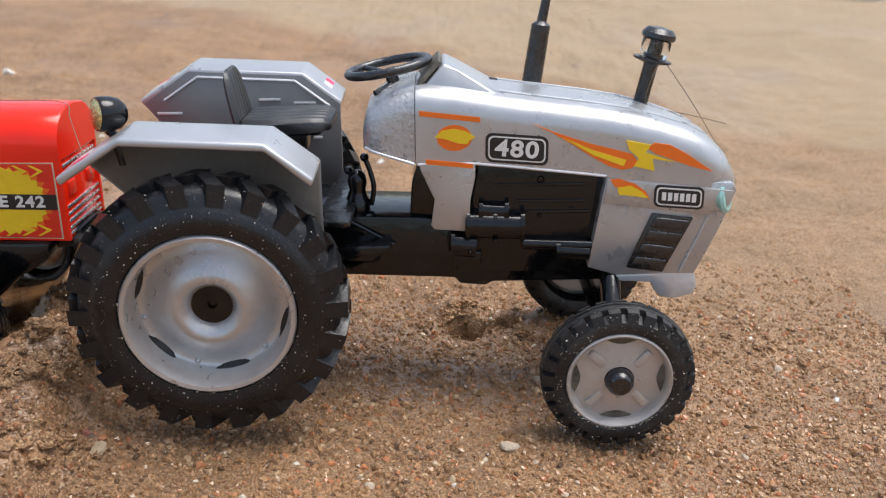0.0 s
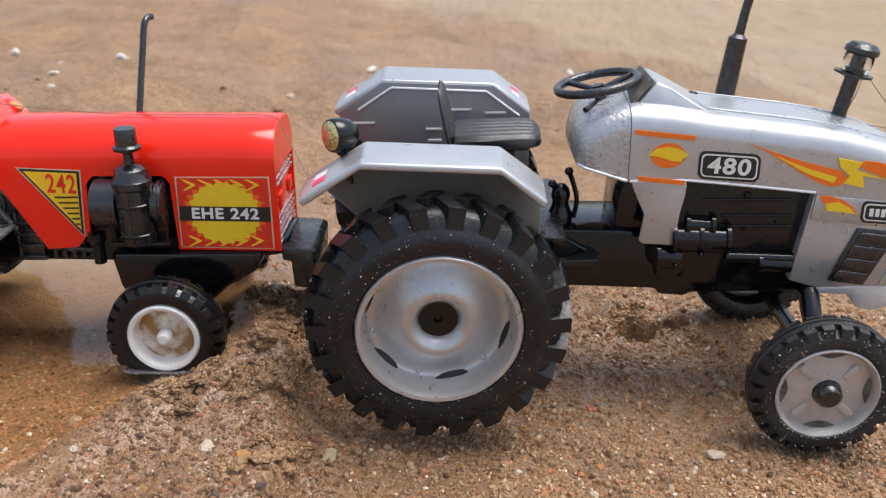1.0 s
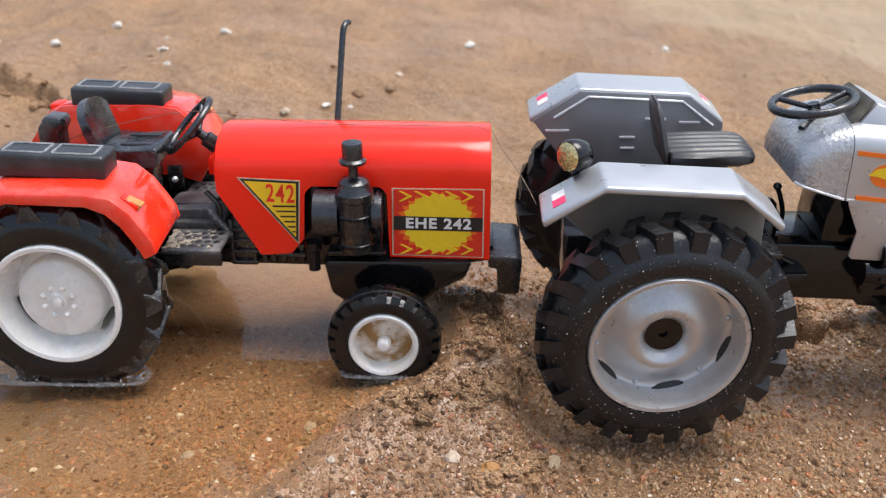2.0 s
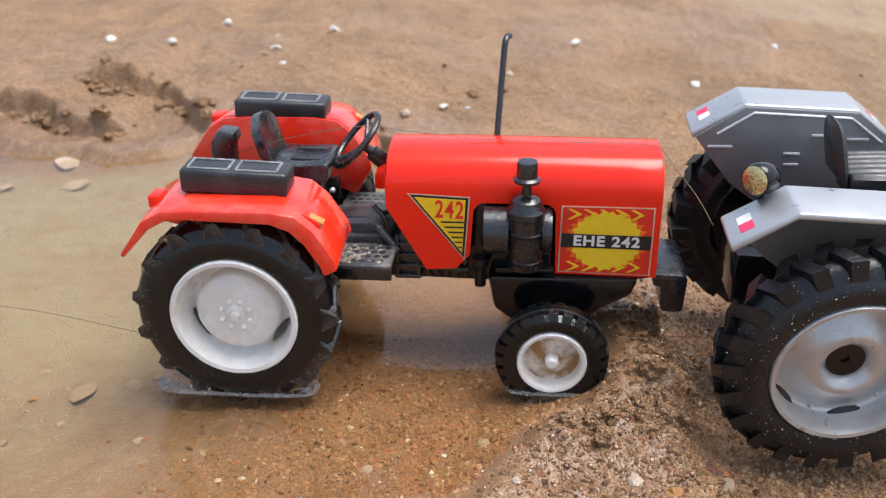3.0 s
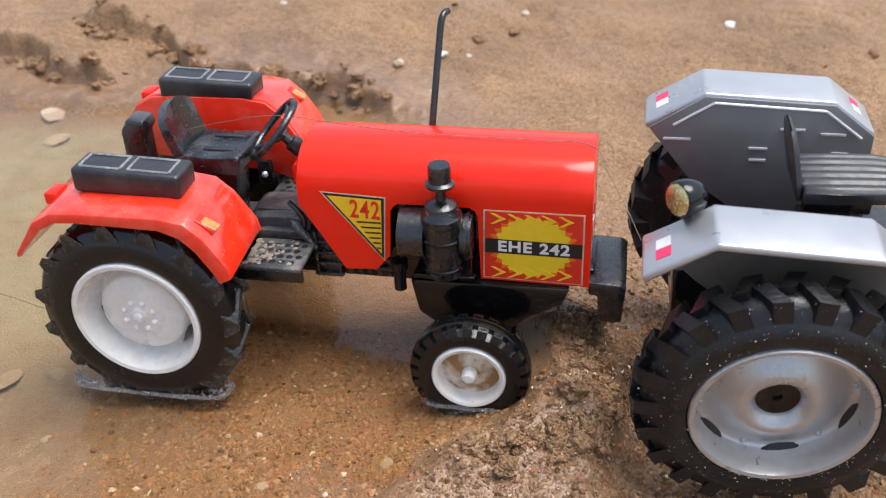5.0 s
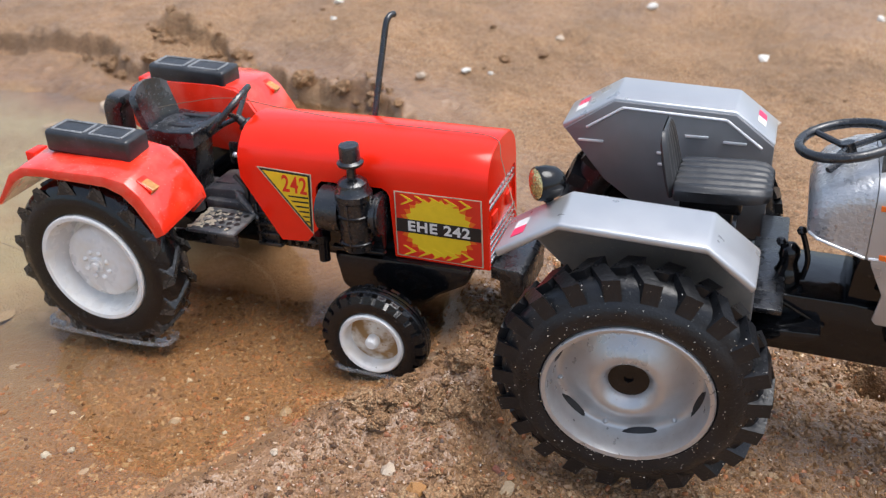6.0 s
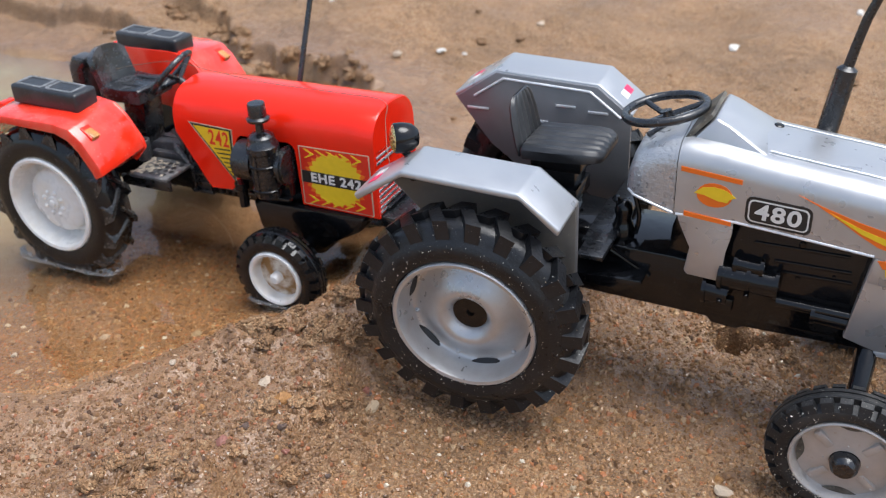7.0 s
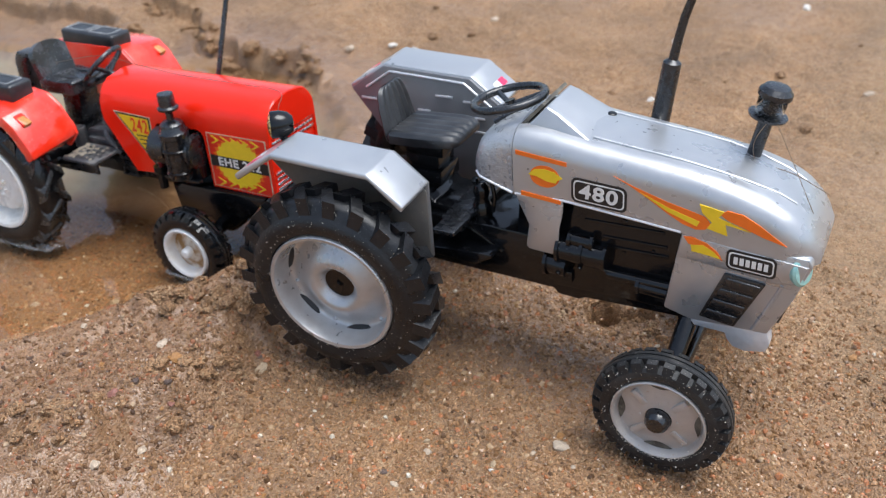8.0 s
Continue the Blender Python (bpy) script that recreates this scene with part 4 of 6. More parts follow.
sticker("flash", [(0.0482, 0.0736), (0.0546, 0.0724), (0.0533, 0.0704), (0.0618, 0.0677), (0.0552, 0.0688), (0.0560, 0.0655), (0.0505, 0.0668), (0.0517, 0.0688), (0.0490, 0.0712)], YELLOW, 0.00018)
sticker("flash", [(0.0535, 0.0716), (0.0555, 0.0729), (0.0595, 0.0724), (0.0640, 0.0700), (0.0712, 0.0652), (0.0650, 0.0668), (0.0590, 0.0690), (0.0560, 0.0700)], ORANGE, 0.00014)
fp = lambda name, pts, mat, lift=0.0: part(name, prism(pts, DY - 0.00045 - lift, DY), mat, front_panel, smooth=0)
fp("flash", [(0.0445, 0.0633), (0.0470, 0.0634), (0.0510, 0.0622), (0.0540, 0.0600), (0.0553, 0.0578), (0.0520, 0.0600), (0.0480, 0.0612), (0.0460, 0.0612)], ORANGE)
fp("flash", [(0.0466, 0.0611), (0.0500, 0.0616), (0.0530, 0.0600), (0.0548, 0.0582), (0.0510, 0.0588), (0.0470, 0.0592)], YELLOW, 0.00006)
fp("badge", rounded(0.0563, 0.0694, 0.0554, 0.0614, 0.0014, -0.075), STICKER_BLACK)
fp("badge", rounded(0.0569, 0.0688, 0.0560, 0.0608, 0.0011, -0.075), STICKER_WHITE, 0.00008)
fp("badge", rounded(0.0573, 0.0684, 0.0564, 0.0604, 0.0009, -0.075), STICKER_BLACK, 0.00016)
for k in range(6):
    x = 0.0583 + 0.00158 * k
    fp("bar", [(x, 0.0573 - (x - 0.0628) * 0.075), (x + 0.0011, 0.0573 - (x - 0.0628) * 0.075), (x + 0.0011, 0.0595 - (x - 0.0628) * 0.075), (x, 0.0595 - (x - 0.0628) * 0.075)], STICKER_WHITE, 0.00024)

# engine and chassis
engine = part("engine", box(0.0050, 0.0440, CY - 0.0140, CY + 0.0140, 0.0362, 0.0676, 0.0006), BLACK, silver, "glossy black engine block")
part("chassis", prism([(-0.080, 0.0380), (-0.030, 0.0350), (0.0045, 0.0338), (0.0058, 0.0320), (0.0130, 0.0315), (0.0146, 0.0326), (0.046, 0.0330), (0.046, 0.0420), (0.010, 0.0500), (-0.006, 0.0515), (-0.030, 0.0520), (-0.080, 0.0540)], CY - 0.0125, CY + 0.0125, 0.0008), BLACK, silver, "black chassis beam")


def rod(a, b, r, name, mat, parent, label="", sides=16):
    bm = tube([a, b], r, sides)
    return part(name, bev(bm, r * 0.2, 1, 50), mat, parent, label)


for k, (x0, x1, z, r) in enumerate([(0.0070, 0.0225, 0.0505, 0.0038), (0.0105, 0.0185, 0.0543, 0.0024), (0.0225, 0.0410, 0.0448, 0.0016), (0.0320, 0.0405, 0.0428, 0.0022), (0.0035, 0.0100, 0.0450, 0.0034)]):
    rod((x0, CY - 0.0150, z), (x1, CY - 0.0150, z - 0.0006), r, "pump", BLACK, engine)
for x, z, h in ((0.0078, 0.0505, 0.0046), (0.0150, 0.0505, 0.0043), (0.0222, 0.0503, 0.0046), (0.0180, 0.0543, 0.0030), (0.0112, 0.0543, 0.0030), (0.0038, 0.0450, 0.0042), (0.0320, 0.0430, 0.0028)):
    rod((x - 0.0005, CY - 0.0150, z), (x + 0.0005, CY - 0.0150, z), h, "collar", BLACK, engine)
for x0, x1, z in ((0.0200, 0.0400, 0.0535), (0.0205, 0.0395, 0.0565), (0.0150, 0.0385, 0.0610)):
    part("rib", box(x0, x1, CY - 0.0146, CY - 0.0138, z - 0.0004, z + 0.0004, 0.0002), BLACK, engine)
for x, z, r in ((0.0269, 0.0524, 0.0006), (0.0083, 0.0436, 0.0007), (0.0150, 0.0468, 0.0007), (0.0269, 0.0624, 0.0010), (0.0355, 0.0545, 0.0005)):
    part("bolt", lathe([(r, -0.001), (r, 0.0003), (r * 0.7, 0.0006), (0, 0.0007)], pose(x, CY - 0.0140 if z > 0.05 else CY - 0.0185, z, 90), 12), BLACK, engine)
part("sump", box(0.0040, 0.0115, CY - 0.0150, CY + 0.0120, 0.0385, 0.0425, 0.0006), BLACK, engine)
part("bracket", prism([(-0.0050, 0.0676), (-0.0072, 0.0600), (-0.0078, 0.0515), (0.0060, 0.0510), (0.0060, 0.0676)], CY - 0.0110, CY + 0.0110, 0.0004), BLACK, silver, "black bulkhead under the tank")
part("footplate", box(-0.0300, -0.0225, CY - 0.0250, CY + 0.0250, 0.0530, 0.0545, 0.0004), BLACK_MATT, silver, "black footplate")
part("gearbox", prism([(-0.060, 0.050), (-0.060, 0.0600), (-0.041, 0.0600), (-0.037, 0.0550), (-0.026, 0.0540), (-0.026, 0.050)], CY - 0.0100, CY + 0.0100, 0.0008), BLACK, silver, "black gearbox housing")
part("deck_block", box(-0.0310, -0.0240, CY - 0.0170, CY + 0.0110, 0.0500, 0.0548, 0.0005), BLACK_MATT, silver, "black block on the chassis deck")
part("step_bar", prism([(-0.034, 0.0425), (-0.0185, 0.0415), (-0.0125, 0.0450), (-0.0130, 0.0462), (-0.034, 0.0450)], CY - 0.0200, CY - 0.0115, 0.0005), BLACK, silver, "black side step")
part("brace", tube([(-0.0235, CY - 0.0130, 0.0505), (-0.0120, CY - 0.0130, 0.0440)], 0.0007, 8), BLACK, silver)
for dx, lean in ((0.0, 0.0006), (-0.0045, -0.0008)):
    x = -0.0205 + dx
    lever = part("lever", tube(curve_points([(x + 0.002, CY - 0.0060, 0.0530), (x + 0.0028, CY - 0.0058, 0.0580), (x + 0.0012 + lean, CY - 0.0052, 0.0625), (x + 0.0004, CY - 0.0050, 0.0662 + dx * 0.8)], 5), 0.0007, 8), BLACK, silver, "black gear lever")
    part("knob", lathe([(0.0, -0.0012), (0.0009, -0.0008), (0.0013, 0.0), (0.0009, 0.0009), (0.0, 0.0012)], pose(x + 0.0004, CY - 0.0050, 0.0662 + dx * 0.8), 12), BLACK, lever)
part("lever_base", lathe([(0.0034, -0.001), (0.0034, 0.0030), (0.0028, 0.0040), (0.0022, 0.0060), (0.0027, 0.0080), (0.0023, 0.0100), (0.0012, 0.0112), (0.0, 0.0115)], pose(-0.0222, CY - 0.0055, 0.0515), 20), BLACK, silver, "black domed lever post")
part("rear_axle", tube([(-0.0573, CY - 0.036, 0.0377), (-0.0573, CY + 0.036, 0.0385)], 0.0045, 16), BLACK, silver, "black rear axle")
part("front_axle", tube([(0.0463, CY - 0.0310, 0.0185), (0.0463, CY + 0.0310, 0.0195)], 0.0022, 12), BLACK, silver, "black front axle")
for s in (-1, 1):
    part("axle_leg", tube([(0.0470, CY + s * 0.0110, 0.0370), (0.0460, CY + s * 0.0235, 0.0280), (0.0463, CY + s * 0.0300, 0.0185)], [0.0030, 0.0026, 0.0022], 12), BLACK, silver, "black steering knuckle")

# mudguards: the tractor leans a little towards its low side
for s, zo in ((-1, 0.0), (1, 0.0062)):
    line = [(-0.0893, 0.0708), (-0.0738, 0.0802), (-0.0402, 0.0788), (-0.0289, 0.0702)]
    yo, yi = CY + s * 0.0420, CY + s * 0.0265
    bm = bmesh.new()
    top_o = [(x, yo, z + zo) for x, z in line]
    top_i = [(x, yi, z + zo - s * 0.0011) for x, z in line]
    low = lambda pts, d: [(x + (d * 0.5 if i == 0 else -d * 0.5 if i == 3 else 0), y, z - d) for i, (x, y, z) in enumerate(pts)]
    rows = [top_o, top_i, low(top_i, 0.0019), low(top_o, 0.0019)]
    vs = [[bm.verts.new(p) for p in r] for r in rows]
    for a, b in ((0, 1), (1, 2), (2, 3), (3, 0)):
        for k in range(3):
            bm.faces.new((vs[a][k], vs[a][k + 1], vs[b][k + 1], vs[b][k]))
    bm.faces.new([r[0] for r in vs])
    bm.faces.new([r[3] for r in vs])
    bmesh.ops.recalc_face_normals(bm, faces=bm.faces)
    fender = part("mudguard", bev(bm, 0.0007, 3, 12), SILVER, silver, "silver angular mudguard")
    w0, w1 = sorted((yi, yi - s * 0.0011))
    zi = zo - s * 0.0011
    wall = [(-0.0880, 0.0700 + zi), (-0.0738, 0.0796 + zi), (-0.0402, 0.0782 + zi), (-0.0293, 0.0698 + zi), (-0.0293, 0.0455), (-0.048, 0.0440), (-0.0650, 0.0520), (-0.0760, 0.0600)]
    inner = part("inner_wall", prism(wall, w0, w1, 0.0003), GREY_WALL, fender, "dark grey inner wall with raised silver ribs")
    l0, l1 = sorted((yi + s * 0.0001, yi + s * 0.0006))
    # an added sheet, coloured dark for the shade over the wheel
    part("liner", prism([(-0.0855, 0.0690 + zi), (-0.0735, 0.0770 + zi), (-0.0405, 0.0757 + zi), (-0.0297, 0.0672 + zi), (-0.0297, 0.0470), (-0.048, 0.0455), (-0.0650, 0.0530), (-0.0755, 0.0605)], l0, l1, 0.0002), SHADE_LINER, inner, "sandy silver lining of the mudguard, darkened as shade")
    rib_y0, rib_y1 = sorted((yi - s * 0.0011, yi - s * 0.0017))
    off = lambda dz: [(-0.0815, 0.0700 + zo - dz), (-0.0712, 0.0768 + zo - dz), (-0.0425, 0.0755 + zo - dz), (-0.0325, 0.0680 + zo - dz)]
    for (xa, za), (xb, zb) in zip(off(0)[:-1], off(0)[1:]):
        part("raised_rib", tube([(xa, yi - s * 0.0012, za), (xb, yi - s * 0.0012, zb)], 0.00045, 8), SILVER_EDGE, inner)
    for xa, xb, za in ((-0.0840, -0.0765, 0.0660), (-0.0535, -0.0470, 0.0700), (-0.0430, -0.0365, 0.0690), (-0.0395, -0.0350, 0.0635), (-0.0395, -0.0350, 0.0585), (-0.0610, -0.0560, 0.0640), (-0.0605, -0.0560, 0.0605)):
        part("raised_rib", box(xa, xb, rib_y0, rib_y1, za + zo - 0.0004, za + zo + 0.0004, 0.0002), SILVER_EDGE, inner)
    # two-tone reflector stickers on the slopes
    for (x0, z0), (x1, z1), u in ((line[0], line[1], 0.20), (line[3], line[2], 0.30))[:1 if s < 0 else 2]:
        for k, mat in ((0, PINK), (1, STICKER_WHITE)):
            ua, ub = u, u + 0.2
            ya = yo - s * (0.0035 + 0.0036 * k)
            yb = ya - s * 0.0036
            zz = lambda y, uu: z0 + (z1 - z0) * uu + zo - s * 0.0011 * abs(y - yo) / 0.0155
            xx = lambda uu: x0 + (x1 - x0) * uu
            c = [(xx(ua), ya, zz(ya, ua)), (xx(ub), ya, zz(ya, ub)), (xx(ub), yb, zz(yb, ub)), (xx(ua), yb, zz(yb, ua))]
            part("reflector", hexa([(p[0], p[1], p[2] - 0.0001) for p in c] + [(p[0], p[1], p[2] + 0.00018) for p in c]), mat, fender, smooth=0)

# seat
def ribbed_pad(stations, count):
    """A padded plate with rounded ribs; each station gives place, half width, rib height, thickness, and axes."""
    rings = []
    for at, half, lift, thick in stations:
        n = 8 * count
        top = [(-half + 2 * half * k / n, lift * (1 - abs(math.sin(math.pi * count * k / n + math.pi / 2)) ** 3) - 0.0009 * abs(-1 + 2 * k / n) ** 6) for k in range(n + 1)]
        rings.append((at, top[::-1] + [(-half * 0.96, -thick), (half * 0.96, -thick)]))
    return rings


pad = ribbed_pad([(0.0, 0.0100, 0.0002, 0.0034), (0.0006, 0.0105, 0.0006, 0.0038), (0.008, 0.0106, 0.0007, 0.0038), (0.018, 0.0105, 0.0007, 0.0036), (0.0215, 0.0098, 0.0006, 0.0032), (0.0232, 0.0085, 0.0003, 0.0026), (0.0238, 0.0072, -0.0008, 0.0020)], 6)
drop = {0.0215: -0.0002, 0.0232: -0.0007, 0.0238: -0.0010}
part("seat", loft([[(-0.0520 + at, CY + a, 0.0770 + 0.0008 * at / 0.0235 + drop.get(at, 0.0) + b) for a, b in ring] for at, ring in pad]), SEAT_BLACK, silver, "ribbed black plastic seat", 60)
pad = ribbed_pad([(0.0, 0.0094, 0.0005, 0.0014), (0.004, 0.0094, 0.0007, 0.0016), (0.010, 0.0088, 0.0007, 0.0016), (0.0138, 0.0078, 0.0006, 0.0014), (0.0154, 0.0066, 0.0004, 0.0010), (0.0162, 0.0048, 0.0001, 0.0006)], 6)
part("backrest", loft([[(-0.0518 - 0.0034 * at / 0.0158 + b, CY + a, 0.0735 + at) for a, b in ring] for at, ring in pad]), SEAT_BLACK, silver, "ribbed black backrest with rounded top", 60)
part("seat_pan", prism([(-0.0505, 0.0725), (-0.0320, 0.0728), (-0.0300, 0.0742), (-0.0515, 0.0740)], CY - 0.0075, CY + 0.0075, 0.0005), BLACK, silver)
for x0, x1, hw, z0, z1 in ((-0.0500, -0.0360, 0.0068, 0.0590, 0.0640), (-0.0490, -0.0370, 0.0056, 0.0638, 0.0690), (-0.0505, -0.0350, 0.0062, 0.0688, 0.0736)):
    part("seat_post", box(x0, x1, CY - hw, CY + hw, z0, z1, 0.0006), BLACK, silver)

# steering wheel
sm = pose(-0.0132, CY - 0.002, 0.0902, 0, -11, 0)
pts = [sm @ Vector((0.0108 * math.cos(a), 0.0108 * math.sin(a), 0)) for a in (2 * math.pi * k / 40 for k in range(41))]
steer = part("steering_wheel", tube(pts, 0.0012, 12, False), BLACK_MATT, silver, "black steering wheel on a short column")
for k in range(3):
    a = radians(15 + 120 * k)
    part("spoke", tube([sm @ Vector((0.001 * math.cos(a), 0.001 * math.sin(a), -0.0018)), sm @ Vector((0.0106 * math.cos(a), 0.0106 * math.sin(a), 0))], 0.0008, 8), BLACK_MATT, steer)
part("column", tube([sm @ Vector((0, 0, -0.0005)), (-0.0110, CY - 0.002, 0.0835)], [0.0016, 0.0019], 12), BLACK_MATT, steer)
part("stalk", tube([(-0.0115, CY - 0.0025, 0.0860), (-0.0165, CY - 0.0060, 0.0835)], [0.0008, 0.0011], 8), BLACK_MATT, steer)

# exhaust and air intake
part("exhaust", tube([(0.0262, 0.2705, 0.0770), (0.0292, 0.2712, 0.0985), (0.0294, 0.2712, 0.0995), (0.0306, 0.2716, 0.1060), (0.0319, 0.2718, 0.1120), (0.0339, 0.2720, 0.1180)], [0.0029, 0.0027, 0.0014, 0.0013, 0.0013, 0.0012], 18), BLACK_MATT, silver, "black exhaust stack with thin pipe")
bx = pose(0.0560, 0.2600, 0.0765, 0, 12, 0)
intake = part("air_intake", lathe([(0.0020, 0.0), (0.0020, 0.0125), (0.0022, 0.0130), (0.0052, 0.0138), (0.0054, 0.0144), (0.0022, 0.0150)], bx, 28), BLACK_MATT, silver, "black air intake mast")
part("clear_bowl", lathe([(0.0036, 0.0148), (0.0040, 0.0160), (0.0040, 0.0192), (0.0038, 0.0196), (0.0036, 0.0192), (0.0036, 0.0160)], bx, 28), glass, intake, "clear plastic bowl")
part("core", lathe([(0.0020, 0.0148), (0.0020, 0.0200)], bx, 16), BLACK_MATT, intake)
part("cap", lathe([(0.0040, 0.0196), (0.0047, 0.0201), (0.0046, 0.0214), (0.0034, 0.0227), (0.0, 0.0232)], bx, 28), BLACK_MATT, intake, "black domed cap")

# work lamp on the mudguard
lm = pose(-0.0822, 0.2235, 0.0832) @ pose(0, 0, 0, 86, 0, -50)
lamp = part("work_lamp", lathe([(0.0040, 0.0002), (0.0043, -0.0004), (0.0043, -0.0030), (0.0038, -0.0052), (0.0024, -0.0068), (0.0, -0.0072)], lm, 28), BLACK, silver, "round black work lamp with yellowed lens")
part("lens", lathe([(0.0040, 0.0), (0.0034, 0.0005), (0.0018, 0.0010), (0.0, 0.0011)], lm, 28), LAMP_YELLOW, lamp, "yellowed crinkled reflector")
part("stem", tube([(-0.0815, 0.2255, 0.0800), (-0.0795, 0.2262, 0.0775), (-0.0780, 0.2262, 0.0700)], 0.0012, 10), BLACK, lamp)

silver_rear_wheel(silver, -0.0553, 0.2059, 0.0378)
silver_rear_wheel(silver, -0.0585, 2 * CY - 0.2075, 0.0440, True)
silver_front_wheel(silver, 0.0460, 0.2130, 0.0160)
silver_front_wheel(silver, 0.0460, 2 * CY - 0.2150, 0.0218, True)

# ---- the red tractor ----
RY = 0.2575
red = thing("toy_tractor", (-0.16, RY, 0.011), "red toy tractor with yellow stickers standing in a puddle", "toy tractor", "toy tractors")
RH = 0.0140
sec = lambda x, zt, zb: hood_section(x, RY, RH, zb, zt, 0.0092, 0.0006)
red_hood = part("hood", loft([sec(-0.1795, 0.0785, 0.0664), sec(-0.1790, 0.0795, 0.0664), sec(-0.170, 0.0797, 0.0664), sec(-0.140, 0.0796, 0.0664), sec(-0.110, 0.0794, 0.0664), sec(-0.1016, 0.0793, 0.0664), sec(-0.1012, 0.0789, 0.0664)]), RED, red, "glossy red hood", 40)
for s in (-1, 1):
    y0, y1 = sorted((RY + s * RH, RY + s * (RH - 0.0012)))
    part("side_skirt", prism([(-0.1795, 0.0664), (-0.1795, 0.0645), (-0.1681, 0.0447), (-0.1592, 0.0453), (-0.1552, 0.0500), (-0.1542, 0.0640), (-0.1532, 0.0655), (-0.1520, 0.0664)], y0, y1), RED, red_hood, "red side skirt")
    part("side_panel", prism([(-0.1330, 0.0664), (-0.1316, 0.0655), (-0.1308, 0.0640), (-0.1303, 0.0445), (-0.1012, 0.0440), (-0.1012, 0.0664)], y0, y1), RED, red_hood, "red nose side panel")
nose = part("nose", box(-0.1050, -0.1018, RY - RH + 0.0012, RY + RH - 0.0012, 0.0440, 0.0700, 0.0003), RED, red, "red nose plate")
for z in (0.0725, 0.0705, 0.0685, 0.0665, 0.0645, 0.0625, 0.0530, 0.0510, 0.0490, 0.0470, 0.0455):
    part("grille_bar", box(-0.1021, -0.1013, RY - 0.0125, RY + 0.0125, z - 0.0004, z + 0.0004, 0.0002), CHROME, nose)
for y in (RY - 0.007, RY + 0.007):
    part("nose_light", box(-0.1020, -0.1012, y - 0.0025, y + 0.0025, 0.0555, 0.0595, 0.0005), STICKER_RED, nose)

# stickers
QY = RY - RH
tri = part("number_sticker", prism([(-0.1732, 0.0690), (-0.1552, 0.0682), (-0.1568, 0.0482)], QY - 0.00015, QY), STICKER_EDGE, red_hood, "yellow triangle sticker with number and stripes", 0)
part("border", prism([(-0.1724, 0.0687), (-0.1556, 0.0679), (-0.1570, 0.0489)], QY - 0.00022, QY), STICKER_BLACK, tri, smooth=0)
part("field", prism([(-0.1712, 0.0680), (-0.1564, 0.0673), (-0.1575, 0.0506)], QY - 0.0003, QY), YELLOW, tri, smooth=0)
part("lettering", lettering("242", 0.0076, -0.1611, QY - 0.00036, 0.0640, -2.5, 0.00014, 0.68), STICKER_RED, tri, "red number", 0)
for k in range(6):
    z = 0.0606 - 0.0016 * k
    part("stripe", prism([(-0.1638 + 0.0010 * k, z), (-0.1570 - 0.0001 * k, z), (-0.1570 - 0.0001 * k, z - 0.0005), (-0.1634 + 0.0010 * k, z - 0.0005)], QY - 0.00036, QY), STICKER_BLACK, tri, smooth=0)
sq = part("side_sticker", prism([(-0.1292, 0.0662), (-0.1030, 0.0661), (-0.1030, 0.0446), (-0.1296, 0.0452)], QY - 0.00015, QY), STICKER_EDGE, red_hood, "red and yellow sticker with white lettering on a black band", 0)
part("field", prism([(-0.1288, 0.0659), (-0.1034, 0.0658), (-0.1034, 0.0449), (-0.1292, 0.0455)], QY - 0.00022, QY), STICKER_RED, sq, smooth=0)
part("halo", prism([(-0.1162 + r * 0.0121 * math.cos(a), 0.0555 + r * 0.0099 * math.sin(a)) for a, r in ((2 * math.pi * k / 56, 1.0 if k % 2 else 0.86) for k in range(56))], QY - 0.00026, QY), ORANGE, sq, smooth=0)
part("sunburst", prism([(-0.1162 + r * 0.0105 * math.cos(a), 0.0555 + r * 0.0094 * math.sin(a)) for a, r in ((2 * math.pi * k / 48, 1.0 if k % 2 else 0.90) for k in range(48))], QY - 0.0003, QY), YELLOW, sq, smooth=0)
part("band", prism([(-0.1288, 0.0577), (-0.1034, 0.0573), (-0.1034, 0.0530), (-0.1290, 0.0534)], QY - 0.00036, QY), STICKER_BLACK, sq, smooth=0)
part("lettering", lettering("EHE 242", 0.0044, -0.1161, QY - 0.00042, 0.0553, -0.9, 0.00014, 1.12), STICKER_WHITE, sq, "white lettering", 0)
for zc in (0.0638, 0.0472):
    for k in range(5):
        x = -0.1274 + 0.0044 * k
        part("arrow", prism([(x, zc + 0.0016), (x + 0.0026, zc), (x, zc - 0.0016), (x + 0.0008, zc - 0.0016), (x + 0.0040, zc), (x + 0.0008, zc + 0.0016)], QY - 0.00036, QY), YELLOW, sq, smooth=0)

# engine, filter, chassis
r_engine = part("engine", box(-0.1560, -0.1290, RY - 0.0110, RY + 0.0110, 0.0420, 0.0680, 0.0008), BLACK, red, "black plastic engine block")
FY = 0.2380
fl = part("air_filter", lathe([(0.0046, 0.0), (0.0050, 0.0010), (0.0050, 0.0155), (0.0054, 0.0160), (0.0054, 0.0178), (0.0047, 0.0186), (0.0042, 0.0208), (0.0030, 0.0218), (0.0014, 0.0222), (0.0013, 0.0250), (0.0018, 0.0256), (0.0036, 0.0262), (0.0038, 0.0270), (0.0029, 0.0276), (0.0029, 0.0316), (0.0027, 0.0321), (0.0, 0.0322)], pose(-0.1392, FY, 0.0495), 32), BLACK_MATT, red, "black air filter canister with a capped neck")
